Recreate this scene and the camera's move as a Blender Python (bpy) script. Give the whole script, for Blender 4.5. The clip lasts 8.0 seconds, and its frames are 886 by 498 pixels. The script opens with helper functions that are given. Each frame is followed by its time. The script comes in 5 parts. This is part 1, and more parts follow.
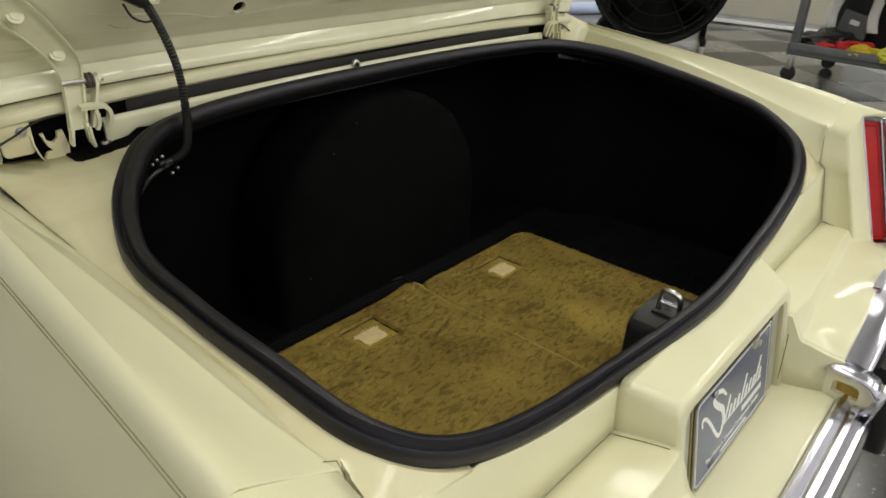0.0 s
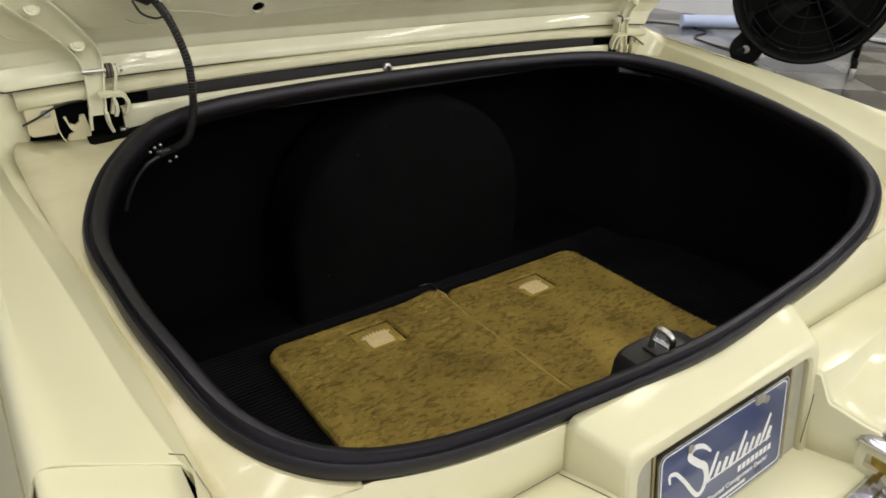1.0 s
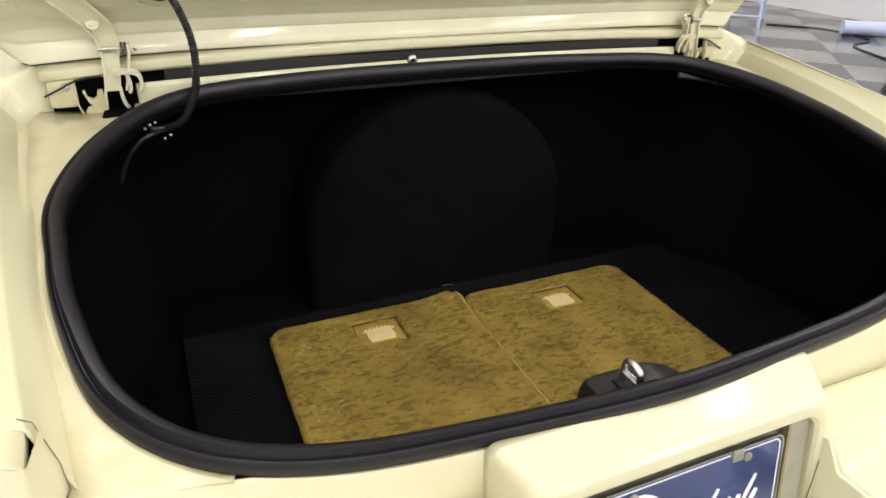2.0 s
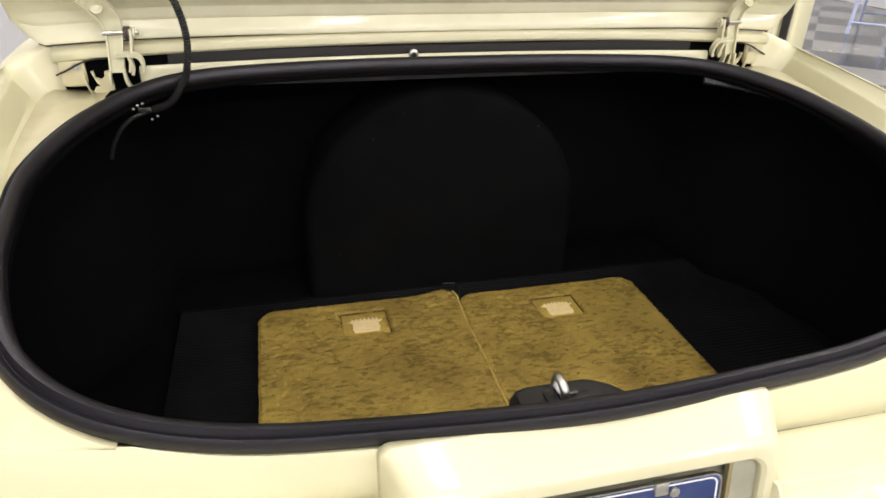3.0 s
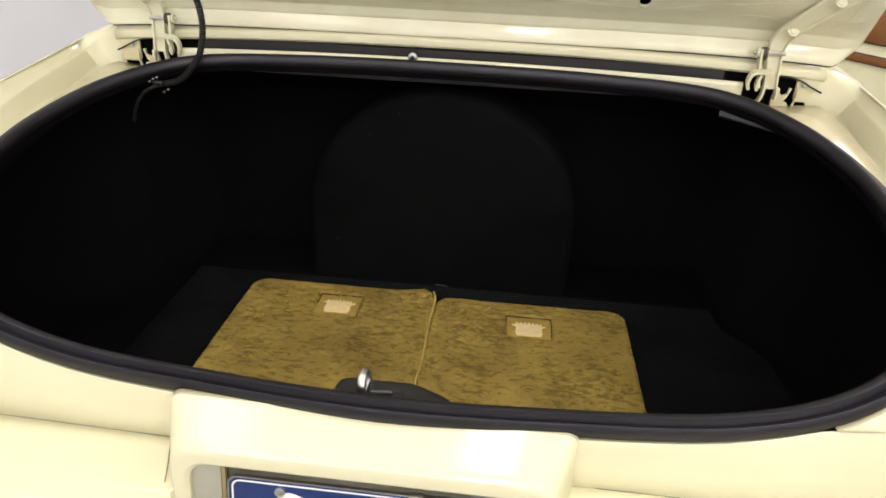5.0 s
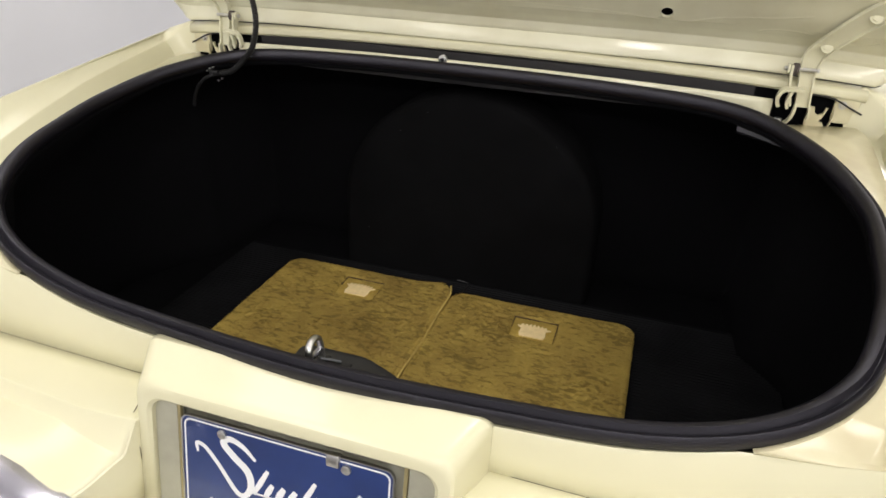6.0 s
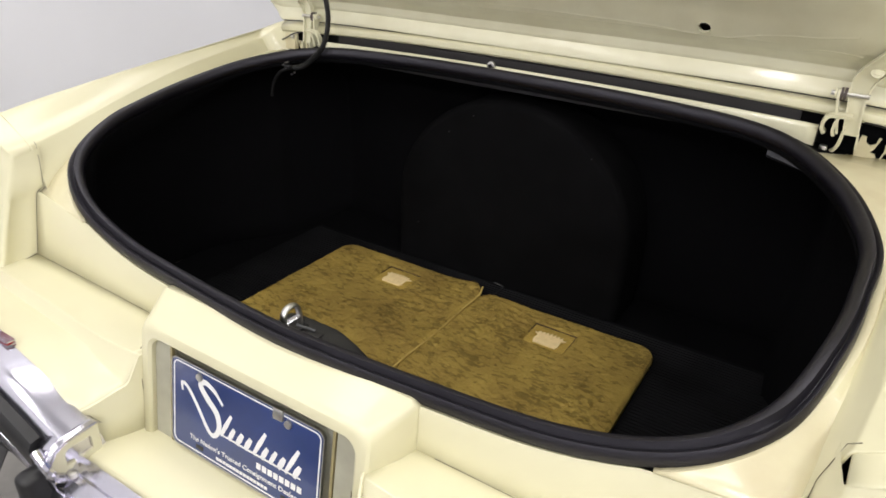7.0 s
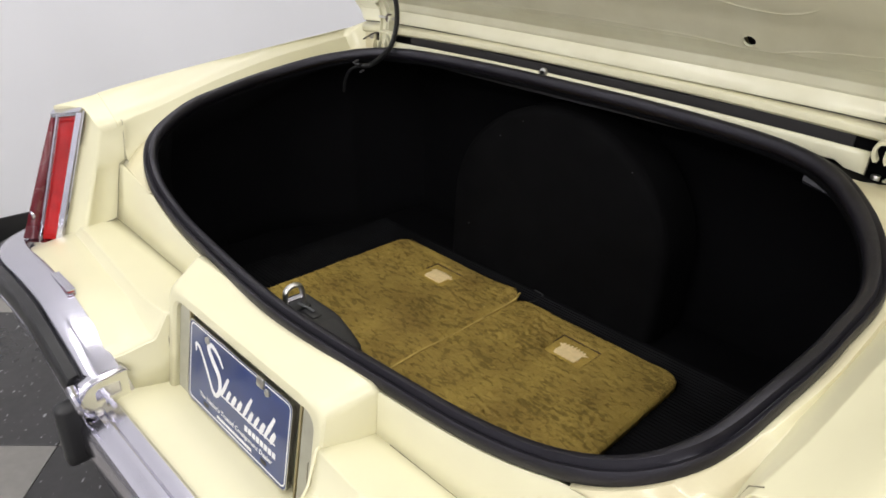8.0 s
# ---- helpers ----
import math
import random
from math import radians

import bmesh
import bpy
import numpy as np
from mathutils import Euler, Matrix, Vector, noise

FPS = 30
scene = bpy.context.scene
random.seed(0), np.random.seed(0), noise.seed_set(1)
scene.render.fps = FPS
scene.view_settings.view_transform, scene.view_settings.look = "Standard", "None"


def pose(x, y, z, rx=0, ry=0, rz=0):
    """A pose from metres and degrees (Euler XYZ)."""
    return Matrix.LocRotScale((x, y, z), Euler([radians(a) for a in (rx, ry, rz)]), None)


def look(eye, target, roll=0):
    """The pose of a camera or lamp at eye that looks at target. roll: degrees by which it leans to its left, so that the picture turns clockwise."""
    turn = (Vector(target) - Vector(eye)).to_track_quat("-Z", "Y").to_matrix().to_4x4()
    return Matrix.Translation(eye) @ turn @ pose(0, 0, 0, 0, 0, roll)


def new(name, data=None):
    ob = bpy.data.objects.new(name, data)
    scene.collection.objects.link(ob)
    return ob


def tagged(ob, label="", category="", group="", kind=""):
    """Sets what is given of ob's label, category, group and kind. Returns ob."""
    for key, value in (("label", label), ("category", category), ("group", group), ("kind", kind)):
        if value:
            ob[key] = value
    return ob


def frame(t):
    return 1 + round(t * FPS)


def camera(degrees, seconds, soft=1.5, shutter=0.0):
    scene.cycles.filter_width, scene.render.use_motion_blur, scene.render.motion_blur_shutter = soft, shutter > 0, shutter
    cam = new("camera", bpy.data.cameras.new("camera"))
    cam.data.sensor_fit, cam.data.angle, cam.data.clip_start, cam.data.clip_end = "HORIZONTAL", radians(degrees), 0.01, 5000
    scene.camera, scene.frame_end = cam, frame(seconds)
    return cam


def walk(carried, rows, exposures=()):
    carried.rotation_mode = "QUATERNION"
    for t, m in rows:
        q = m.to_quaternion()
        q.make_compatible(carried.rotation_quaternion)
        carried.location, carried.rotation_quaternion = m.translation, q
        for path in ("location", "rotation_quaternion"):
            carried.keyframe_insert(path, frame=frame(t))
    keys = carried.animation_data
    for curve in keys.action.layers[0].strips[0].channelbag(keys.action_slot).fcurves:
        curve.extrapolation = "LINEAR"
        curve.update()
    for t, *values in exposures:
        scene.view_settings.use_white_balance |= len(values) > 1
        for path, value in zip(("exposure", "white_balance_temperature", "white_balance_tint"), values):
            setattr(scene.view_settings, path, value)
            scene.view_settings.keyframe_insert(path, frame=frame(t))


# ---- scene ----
cam = camera(67.3, 8.0, soft=1.6, shutter=0.3)
PATH = [
    (0, (-0.923, -0.226, 1.202), (0.408, 0.951, 0.285), 1.3),
    (0.5, (-0.841, -0.302, 1.204), (0.365, 1.007, 0.291), 1.5),
    (1, (-0.751, -0.351, 1.203), (0.308, 1.082, 0.294), 1.5),
    (2.5, (-0.431, -0.458, 1.194), (0.146, 1.212, 0.257), 1.6),
    (3, (-0.335, -0.483, 1.192), (0.111, 1.226, 0.255), 1.6),
    (3.5, (-0.236, -0.504, 1.201), (0.061, 1.234, 0.257), 1.9),
    (4, (-0.122, -0.517, 1.201), (0.009, 1.245, 0.264), 2.1),
    (4.5, (0.0, -0.533, 1.199), (-0.01, 1.239, 0.272), 2.3),
    (6, (0.34, -0.558, 1.205), (-0.184, 1.143, 0.293), 2.4),
    (6.5, (0.46, -0.539, 1.207), (-0.253, 1.093, 0.296), 2.6),
    (7, (0.582, -0.506, 1.208), (-0.342, 1.025, 0.313), 2.7),
    (7.5, (0.671, -0.464, 1.212), (-0.408, 0.962, 0.316), 2.8),
    (8, (0.756, -0.401, 1.217), (-0.478, 0.891, 0.319), 2.8),
]
walk(cam, [(t, look(eye, target, roll)) for t, eye, target, roll in PATH],
     exposures=[(0, -0.90, 6840, 3), (0.5, -0.85, 6780, 5), (1, -0.72, 6730, 7), (2.5, -0.16, 6750, 11), (3.5, -0.17, 6800, 12), (4.5, -0.14, 6780, 12), (6, -0.48, 6600, 12), (7, -0.40, 6500, 12), (8, -0.42, 6420, 12)])

# ---- light ----
world = bpy.data.worlds.new("world")
world.use_nodes = True
world.node_tree.nodes["Background"].inputs[0].default_value = (0.9, 0.93, 1.0, 1)
world.node_tree.nodes["Background"].inputs[1].default_value = 0.05
scene.world = world
scene.view_settings.exposure = 0.0
ROOM = (-2.06, 7.7, -8.0, 9.0, 3.9)  # west, east, south, north, height
# Tube rows follow paint highlights; the west pair and south panels are added fill.
LAMPS = [(x, y) for x in (0.2, 2.7, 5.2) for y in (-5.8, -2.5, 0.6, 3.6, 6.8)] + [(-1.5, -2.5), (-1.5, 0.6)]
WATTS = 44


def lamp(x, y):
    data = bpy.data.lights.new("ceiling_or_fill_lamp", "AREA")
    data.shape, data.size, data.size_y, data.energy = "RECTANGLE", 0.32, 1.5, WATTS * (0.85 if x < -1 else 4.1 if y < -5 else 1.9 if x > 4 else 1.08 if y < -2 else 0.95)
    if y < -5:
        data.size, data.size_y = 2.45, 1.2
    elif x < -1:
        data.size, data.size_y = 0.6, 2.4
    data.color = (1.0, 0.98, 0.94)
    ob = new("ceiling_or_fill_lamp", data)
    ob.matrix_world = pose(x, y, ROOM[4] - 0.12)
    return ob


for x, y in LAMPS:
    lamp(x, y)


# ---- materials ----
def material(name, colour, rough=0.5, metal=0.0, coat=0.0, coat_rough=0.05, vary=0.0, scale=20.0, bump=0.0, bump_scale=200.0, dark=None, fibre_shade=0.0, spec=0.5, fleck=None):
    m = bpy.data.materials.new(name)
    m.use_nodes = True
    t = m.node_tree
    b = t.nodes["Principled BSDF"]
    b.inputs["Base Color"].default_value = (*colour, 1)
    b.inputs["Roughness"].default_value = rough
    b.inputs["Metallic"].default_value = metal
    b.inputs["Coat Weight"].default_value = coat
    b.inputs["Coat Roughness"].default_value = coat_rough
    b.inputs["Specular IOR Level"].default_value = spec
    co = t.nodes.new("ShaderNodeTexCoord")
    if vary:
        n = t.nodes.new("ShaderNodeTexNoise")
        n.inputs["Scale"].default_value, n.inputs["Detail"].default_value = scale, 6
        t.links.new(co.outputs["Object"], n.inputs["Vector"])
        n2 = t.nodes.new("ShaderNodeTexNoise")
        n2.inputs["Scale"].default_value, n2.inputs["Detail"].default_value = scale * 0.17, 3
        t.links.new(co.outputs["Object"], n2.inputs["Vector"])
        add = t.nodes.new("ShaderNodeMath")
        add.operation = "ADD"
        t.links.new(n.outputs["Fac"], add.inputs[0])
        t.links.new(n2.outputs["Fac"], add.inputs[1])
        r = t.nodes.new("ShaderNodeMapRange")
        r.inputs["From Min"].default_value, r.inputs["From Max"].default_value = 0.7, 1.3
        t.links.new(add.outputs[0], r.inputs["Value"])
        mix = t.nodes.new("ShaderNodeMix")
        mix.data_type = "RGBA"
        other = dark or tuple(c * (1 - vary) for c in colour)
        mix.inputs["A"].default_value, mix.inputs["B"].default_value = (*other, 1), (*colour, 1)
        t.links.new(r.outputs[0], mix.inputs["Factor"])
        t.links.new(mix.outputs["Result"], b.inputs["Base Color"])
        rr = t.nodes.new("ShaderNodeMapRange")
        rr.inputs["To Min"].default_value, rr.inputs["To Max"].default_value = min(1, rough * 1.25 + 0.02), rough * 0.85
        t.links.new(n.outputs["Fac"], rr.inputs["Value"])
        t.links.new(rr.outputs[0], b.inputs["Roughness"])
    if fibre_shade:  # puts the shade between leaning fibres into the colour, as short dark marks
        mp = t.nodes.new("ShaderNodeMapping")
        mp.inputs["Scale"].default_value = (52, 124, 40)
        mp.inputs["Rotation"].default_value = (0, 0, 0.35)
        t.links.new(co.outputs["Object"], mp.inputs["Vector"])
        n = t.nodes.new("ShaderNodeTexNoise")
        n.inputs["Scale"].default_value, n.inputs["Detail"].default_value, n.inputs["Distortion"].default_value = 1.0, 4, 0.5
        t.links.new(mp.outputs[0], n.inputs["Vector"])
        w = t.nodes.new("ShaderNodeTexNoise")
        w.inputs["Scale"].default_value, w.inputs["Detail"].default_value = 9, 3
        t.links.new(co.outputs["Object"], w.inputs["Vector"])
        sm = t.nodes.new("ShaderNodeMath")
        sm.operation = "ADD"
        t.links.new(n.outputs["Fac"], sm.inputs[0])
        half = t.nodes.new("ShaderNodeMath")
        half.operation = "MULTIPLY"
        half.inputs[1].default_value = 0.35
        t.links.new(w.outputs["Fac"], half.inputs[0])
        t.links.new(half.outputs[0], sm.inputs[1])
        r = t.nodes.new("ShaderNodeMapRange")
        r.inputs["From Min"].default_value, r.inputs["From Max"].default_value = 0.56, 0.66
        r.inputs["To Min"].default_value = 1 - fibre_shade
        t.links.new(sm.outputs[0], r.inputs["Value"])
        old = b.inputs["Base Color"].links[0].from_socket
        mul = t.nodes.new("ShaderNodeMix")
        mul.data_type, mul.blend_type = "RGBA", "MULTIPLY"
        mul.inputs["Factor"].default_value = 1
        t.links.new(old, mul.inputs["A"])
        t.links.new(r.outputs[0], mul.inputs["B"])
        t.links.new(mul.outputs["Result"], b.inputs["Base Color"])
    if fleck:  # pale chips in dark vinyl
        n = t.nodes.new("ShaderNodeTexNoise")
        n.inputs["Scale"].default_value, n.inputs["Detail"].default_value = 55, 3
        mp = t.nodes.new("ShaderNodeMapping")
        mp.inputs["Scale"].default_value = (1.6, 0.7, 1)
        t.links.new(co.outputs["Object"], mp.inputs["Vector"])
        t.links.new(mp.outputs[0], n.inputs["Vector"])
        r = t.nodes.new("ShaderNodeMapRange")
        r.inputs["From Min"].default_value, r.inputs["From Max"].default_value = 0.66, 0.72
        t.links.new(n.outputs["Fac"], r.inputs["Value"])
        old = b.inputs["Base Color"].links[0].from_socket
        mix = t.nodes.new("ShaderNodeMix")
        mix.data_type = "RGBA"
        mix.inputs["B"].default_value = (*fleck, 1)
        t.links.new(old, mix.inputs["A"])
        t.links.new(r.outputs[0], mix.inputs["Factor"])
        t.links.new(mix.outputs["Result"], b.inputs["Base Color"])
    if bump:
        n = t.nodes.new("ShaderNodeTexNoise")
        n.inputs["Scale"].default_value, n.inputs["Detail"].default_value = bump_scale, 4
        t.links.new(co.outputs["Object"], n.inputs["Vector"])
        bp = t.nodes.new("ShaderNodeBump")
        bp.inputs["Strength"].default_value, bp.inputs["Distance"].default_value = bump, 0.002
        t.links.new(n.outputs["Fac"], bp.inputs["Height"])
        t.links.new(bp.outputs["Normal"], b.inputs["Normal"])
    return m


PAINT = material("cream_paint", (0.675, 0.642, 0.436), 0.42, coat=0.5, coat_rough=0.10, vary=0.05, scale=9, bump=0.03, bump_scale=900)
# the same cream paint, lightened and greyed so the lid's underside looks lit
PAINT_LIFTED = material("lightened_cream_paint", (0.765, 0.745, 0.555), 0.42, coat=0.7, coat_rough=0.09, vary=0.10, scale=14, dark=(0.655, 0.622, 0.435), bump=0.05, bump_scale=300)
PAINT_DIRTY = material("stained_cream_paint", (0.69, 0.655, 0.44), 0.42, coat=0.5, coat_rough=0.10, vary=0.3, scale=16, dark=(0.565, 0.50, 0.315), bump=0.08, bump_scale=250)
SEAL = material("seal_rubber", (0.0058, 0.0051, 0.0084), 0.40, vary=0.45, scale=45, bump=0.2, bump_scale=400, spec=0.52, fleck=(0.012, 0.012, 0.014))
SEAL.node_tree.nodes["Principled BSDF"].inputs["Specular Tint"].default_value = (0.92, 0.90, 1.0, 1)
LINER = material("black_liner", (0.0030, 0.0030, 0.0036), 0.95, vary=0.3, scale=80, bump=0.2, bump_scale=900, spec=0.06)
SPARE = material("spare_cover_vinyl", (0.0042, 0.0042, 0.0046), 0.85, vary=0.5, scale=14, bump=0.3, bump_scale=700, spec=0.06)
RIBBED = material("ribbed_rubber", (0.0066, 0.0066, 0.0078), 0.7, vary=0.75, scale=9, bump=0.1, bump_scale=600, spec=0.09)
BLACK = material("black_plastic", (0.014, 0.014, 0.015), 0.38, vary=0.3, scale=50, bump=0.1, bump_scale=500)
BUSH = material("bush_rubber", (0.10, 0.08, 0.07), 0.6, vary=0.3, scale=90)
GLOSS = material("glossy_strip", (0.026, 0.026, 0.032), 0.24, vary=0.3, scale=20)
CHROME = material("chrome", (0.62, 0.61, 0.68), 0.17, metal=1.0, vary=0.05, scale=30)
STEEL = material("zinc_steel", (0.62, 0.61, 0.58), 0.3, metal=1.0, vary=0.2, scale=90)
RED = material("red_lens", (0.46, 0.006, 0.008), 0.22, coat=0.25, vary=0.45, scale=22, spec=0.3)
FAN = material("fan_black", (0.0035, 0.0035, 0.004), 0.6, vary=0.5, scale=7, spec=0.2)
# lens red darkened for the side face, which turns away from the light
RED_SHADED = material("shaded_red_lens", (0.13, 0.012, 0.020), 0.25, coat=0.15, vary=0.2, scale=25)
PLATE = material("blue_plate", (0.011, 0.026, 0.105), 0.28, coat=0.6, vary=0.5, scale=10, dark=(0.02, 0.05, 0.2))
WHITE = material("white_ink", (0.8, 0.8, 0.8), 0.4, vary=0.06, scale=60)
LENS = material("frosted_lens", (0.37, 0.36, 0.28), 0.35, vary=0.2, scale=40)
GAP = material("joint_and_edge_dark", (0.16, 0.14, 0.09), 0.8, vary=0.4, scale=60)
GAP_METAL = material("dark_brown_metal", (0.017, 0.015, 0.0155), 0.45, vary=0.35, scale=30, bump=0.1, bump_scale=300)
BRASS = material("dull_brass", (0.30, 0.25, 0.12), 0.45, vary=0.35, scale=40)
STRIPE = material("olive_pinstripe", (0.30, 0.27, 0.15), 0.5, vary=0.2, scale=30)
BINDING = material("pale_backing", (0.56, 0.41, 0.125), 0.9, vary=0.4, scale=60, spec=0.05)
PILE_EDGE_SHADE = material("pile_edge_shade", (0.09, 0.055, 0.02), 0.9, vary=0.4, scale=150)
CREST = material("cream_felt", (0.93, 0.73, 0.39), 0.9, vary=0.16, scale=90, bump=0.5, bump_scale=900, spec=0.05)
PATCH = material("tan_weave", (0.52, 0.365, 0.09), 0.95, vary=0.3, scale=200, bump=0.6, bump_scale=1500, spec=0.05)
PILE = material("olive_pile", (0.468, 0.342, 0.086), 0.95, vary=0.45, scale=11, dark=(0.262, 0.176, 0.050), bump=0.9, bump_scale=300, fibre_shade=0.38, spec=0.1)
TUFT = material("olive_tuft", (0.522, 0.383, 0.099), 0.9, vary=0.45, scale=11, dark=(0.300, 0.203, 0.058), fibre_shade=0.38, spec=0.1)
WOOD = material("walnut_veneer", (0.22, 0.075, 0.022), 0.3, coat=0.6, vary=0.4, scale=18, dark=(0.12, 0.035, 0.01))
WALL = material("white_wall", (0.77, 0.775, 0.815), 0.7, vary=0.03, scale=3, bump=0.06, bump_scale=150)
CEIL = material("ceiling_white", (0.80, 0.80, 0.83), 0.9, vary=0.05, scale=4)
BASE = material("black_base", (0.012, 0.012, 0.013), 0.4, vary=0.3, scale=30)
TILE_D = material("charcoal_tile", (0.040, 0.039, 0.039), 0.17, vary=0.3, scale=35, bump=0.02, bump_scale=60, fleck=(0.28, 0.28, 0.29))
TILE_L = material("grey_tile", (0.24, 0.23, 0.21), 0.16, vary=0.2, scale=35, bump=0.02, bump_scale=60)
GREY = material("grey_cart_plastic", (0.11, 0.115, 0.12), 0.5, vary=0.2, scale=20)
RAG_R = material("red_cloth", (0.45, 0.012, 0.015), 0.9, vary=0.3, scale=40)
RAG_Y = material("yellow_cloth", (0.62, 0.45, 0.03), 0.9, vary=0.3, scale=40)
RAG_G = material("lime_cloth", (0.55, 0.52, 0.06), 0.9, vary=0.3, scale=40)
BOARD = material("painted_board", (0.55, 0.52, 0.45), 0.6, vary=0.1, scale=5)
# white with the blue of daylight put into its colour
BLUEWHITE = material("daylight_blue_white", (0.58, 0.66, 0.95), 0.3, vary=0.05, scale=10)


# ---- building helpers ----
def part(name, bm, mat, parent=None, label="", smooth=True, angle=35):
    me = bpy.data.meshes.new(name)
    bmesh.ops.recalc_face_normals(bm, faces=bm.faces[:])
    for f in bm.faces:
        f.smooth = smooth
    if smooth:
        for e in bm.edges:
            if len(e.link_faces) == 2 and e.calc_face_angle() > radians(angle):
                e.smooth = False
    bm.to_mesh(me)
    bm.free()
    me.materials.append(mat)
    ob = new(name, me)
    if parent:
        ob.parent = parent
    if label:
        tagged(ob, label)
    return ob


def thick(ob, t=0.004, offset=-1):
    m = ob.modifiers.new("thickness", "SOLIDIFY")
    m.thickness, m.offset = t, offset
    return ob


def thick_down(ob, t):
    """Thickness added under a sheet that faces up."""
    up = sum(p.normal.z * p.area for p in ob.data.polygons)
    return thick(ob, t, -1 if up > 0 else 1)


def loft(rows, closed=False, ends=False, bm=None):
    bm = bm or bmesh.new()
    vs = [[bm.verts.new(p) for p in r] for r in rows]
    for a, b in zip(vs, vs[1:]):
        n = len(a)
        for i in range(n if closed else n - 1):
            q = [a[i], a[(i + 1) % n], b[(i + 1) % n], b[i]]
            q = list(dict.fromkeys(q))
            try:
                bm.faces.new(q)
            except ValueError:
                pass
    if ends:
        bm.faces.new(vs[0][::-1])
        bm.faces.new(vs[-1])
    return bm


def box(x0, x1, y0, y1, z0, z1, bevel=0.0, seg=2, bm=None):
    bm = bm or bmesh.new()
    made = bmesh.ops.create_cube(bm, size=1, matrix=Matrix.LocRotScale(((x0 + x1) / 2, (y0 + y1) / 2, (z0 + z1) / 2), None, (x1 - x0, y1 - y0, z1 - z0)))
    if bevel:
        edges = list({e for v in made["verts"] for e in v.link_edges})
        bmesh.ops.bevel(bm, geom=edges, offset=bevel, segments=seg, affect="EDGES", profile=0.5)
    return bm


def sweep(points, profile, up=(0, 0, 1), closed=False, bm=None, cap=True):
    """A profile of (sideways, upwards) carried along points."""
    pts = [Vector(p) for p in points]
    n = len(pts)
    rows = []
    for i, p in enumerate(pts):
        a = pts[(i - 1) % n] if closed or i else p
        b = pts[(i + 1) % n] if closed or i < n - 1 else p
        d = (b - a).normalized()
        side = d.cross(Vector(up)).normalized()
        top = side.cross(d)
        rows.append([p + side * u + top * v for u, v in profile])
    if closed:
        rows.append(rows[0])
        bm = bm or bmesh.new()
        vs = [[bm.verts.new(q) for q in r] for r in rows[:-1]]
        vs.append(vs[0])
        for a, b in zip(vs, vs[1:]):
            for i in range(len(profile)):
                j = (i + 1) % len(profile)
                bm.faces.new((a[i], a[j], b[j], b[i]))
        return bm
    return loft(rows, closed=True, ends=cap, bm=bm)


def ring(r, n=12, a0=0.0):
    return [(r * math.cos(a0 + 2 * math.pi * i / n), r * math.sin(a0 + 2 * math.pi * i / n)) for i in range(n)]


def smooth_line(points, n=8):
    """A rounded line through points."""
    p = [Vector(q) for q in points]
    p = [2 * p[0] - p[1]] + p + [2 * p[-1] - p[-2]]
    out = []
    for i in range(1, len(p) - 2):
        a, b, c, d = p[i - 1:i + 3]
        for k in range(n):
            s = k / n
            out.append(0.5 * (2 * b + (c - a) * s + (2 * a - 5 * b + 4 * c - d) * s * s + (3 * b - a - 3 * c + d) * s ** 3))
    out.append(p[-2])
    return out


def rod(points, r, n=10, bm=None, up=(0.3, 0.2, 0.93)):
    return sweep(points, ring(r, n), up=up, bm=bm)


def disc(c, r, depth, axis="y", n=20, bevel=0.0, bm=None):
    bm = bm or bmesh.new()
    turn = {"x": pose(0, 0, 0, 0, 90, 0), "y": pose(0, 0, 0, 90, 0, 0), "z": Matrix()}[axis]
    made = bmesh.ops.create_cone(bm, cap_ends=True, segments=n, radius1=r, radius2=r, depth=depth, matrix=Matrix.Translation(c) @ turn)
    if bevel:
        edges = [e for e in {e for v in made["verts"] for e in v.link_edges} if len(e.link_faces) == 2 and e.calc_face_angle() > 1]
        bmesh.ops.bevel(bm, geom=edges, offset=bevel, segments=2, affect="EDGES", profile=0.5)
    return bm


def lerp(a, b, s):
    return a + (b - a) * s


def table(y, pairs):
    """A value read from pairs of (place, value), in straight steps."""
    if y <= pairs[0][0]:
        return pairs[0][1]
    for (a, va), (b, vb) in zip(pairs, pairs[1:]):
        if y <= b:
            return lerp(va, vb, (y - a) / (b - a))
    return pairs[-1][1]


# ---- the room ----
W, E, S, N, H = ROOM
for name, dims in (("wall_west", (W - 0.15, W, S, N, 0, H)), ("wall_east", (E, E + 0.15, S, N, 0, H)),
                   ("wall_south", (W - 0.15, E + 0.15, S - 0.15, S, 0, H)), ("wall_north", (W - 0.15, E + 0.15, N, N + 0.15, 0, H))):
    tagged(part(name, box(*dims), WALL, smooth=False), "plain white painted showroom wall", "wall", kind="structure")
tagged(part("ceiling", box(W - 0.15, E + 0.15, S - 0.15, N + 0.15, H, H + 0.1), CEIL, smooth=False), "plain white showroom ceiling", "ceiling", kind="structure")
base = part("baseboard", box(W + 0.002, W + 0.014, S, N, 0.006, 0.105, 0.004), BASE)
tagged(base, "black rubber baseboard along the white wall", "baseboard", kind="structure")
for x, y in LAMPS:
    lampbox = new("ceiling_light")
    lampbox.location = (x, y, 0)
    tagged(lampbox, "white housing of a ceiling lamp, some added as fill", "ceiling light", group="ceiling lights")
    w, d = (1.235, 0.65) if y < -5 else (0.31, 1.21) if x < -1 else (0.2, 0.8)
    part("housing", box(-w, w, -d, d, H - 0.1, H, 0.01), WHITE, lampbox)

# ---- the car: empty at its base, all its parts under it ----
car = new("car")
tagged(car, "cream two-door car with its trunk lid and a door open", "car")

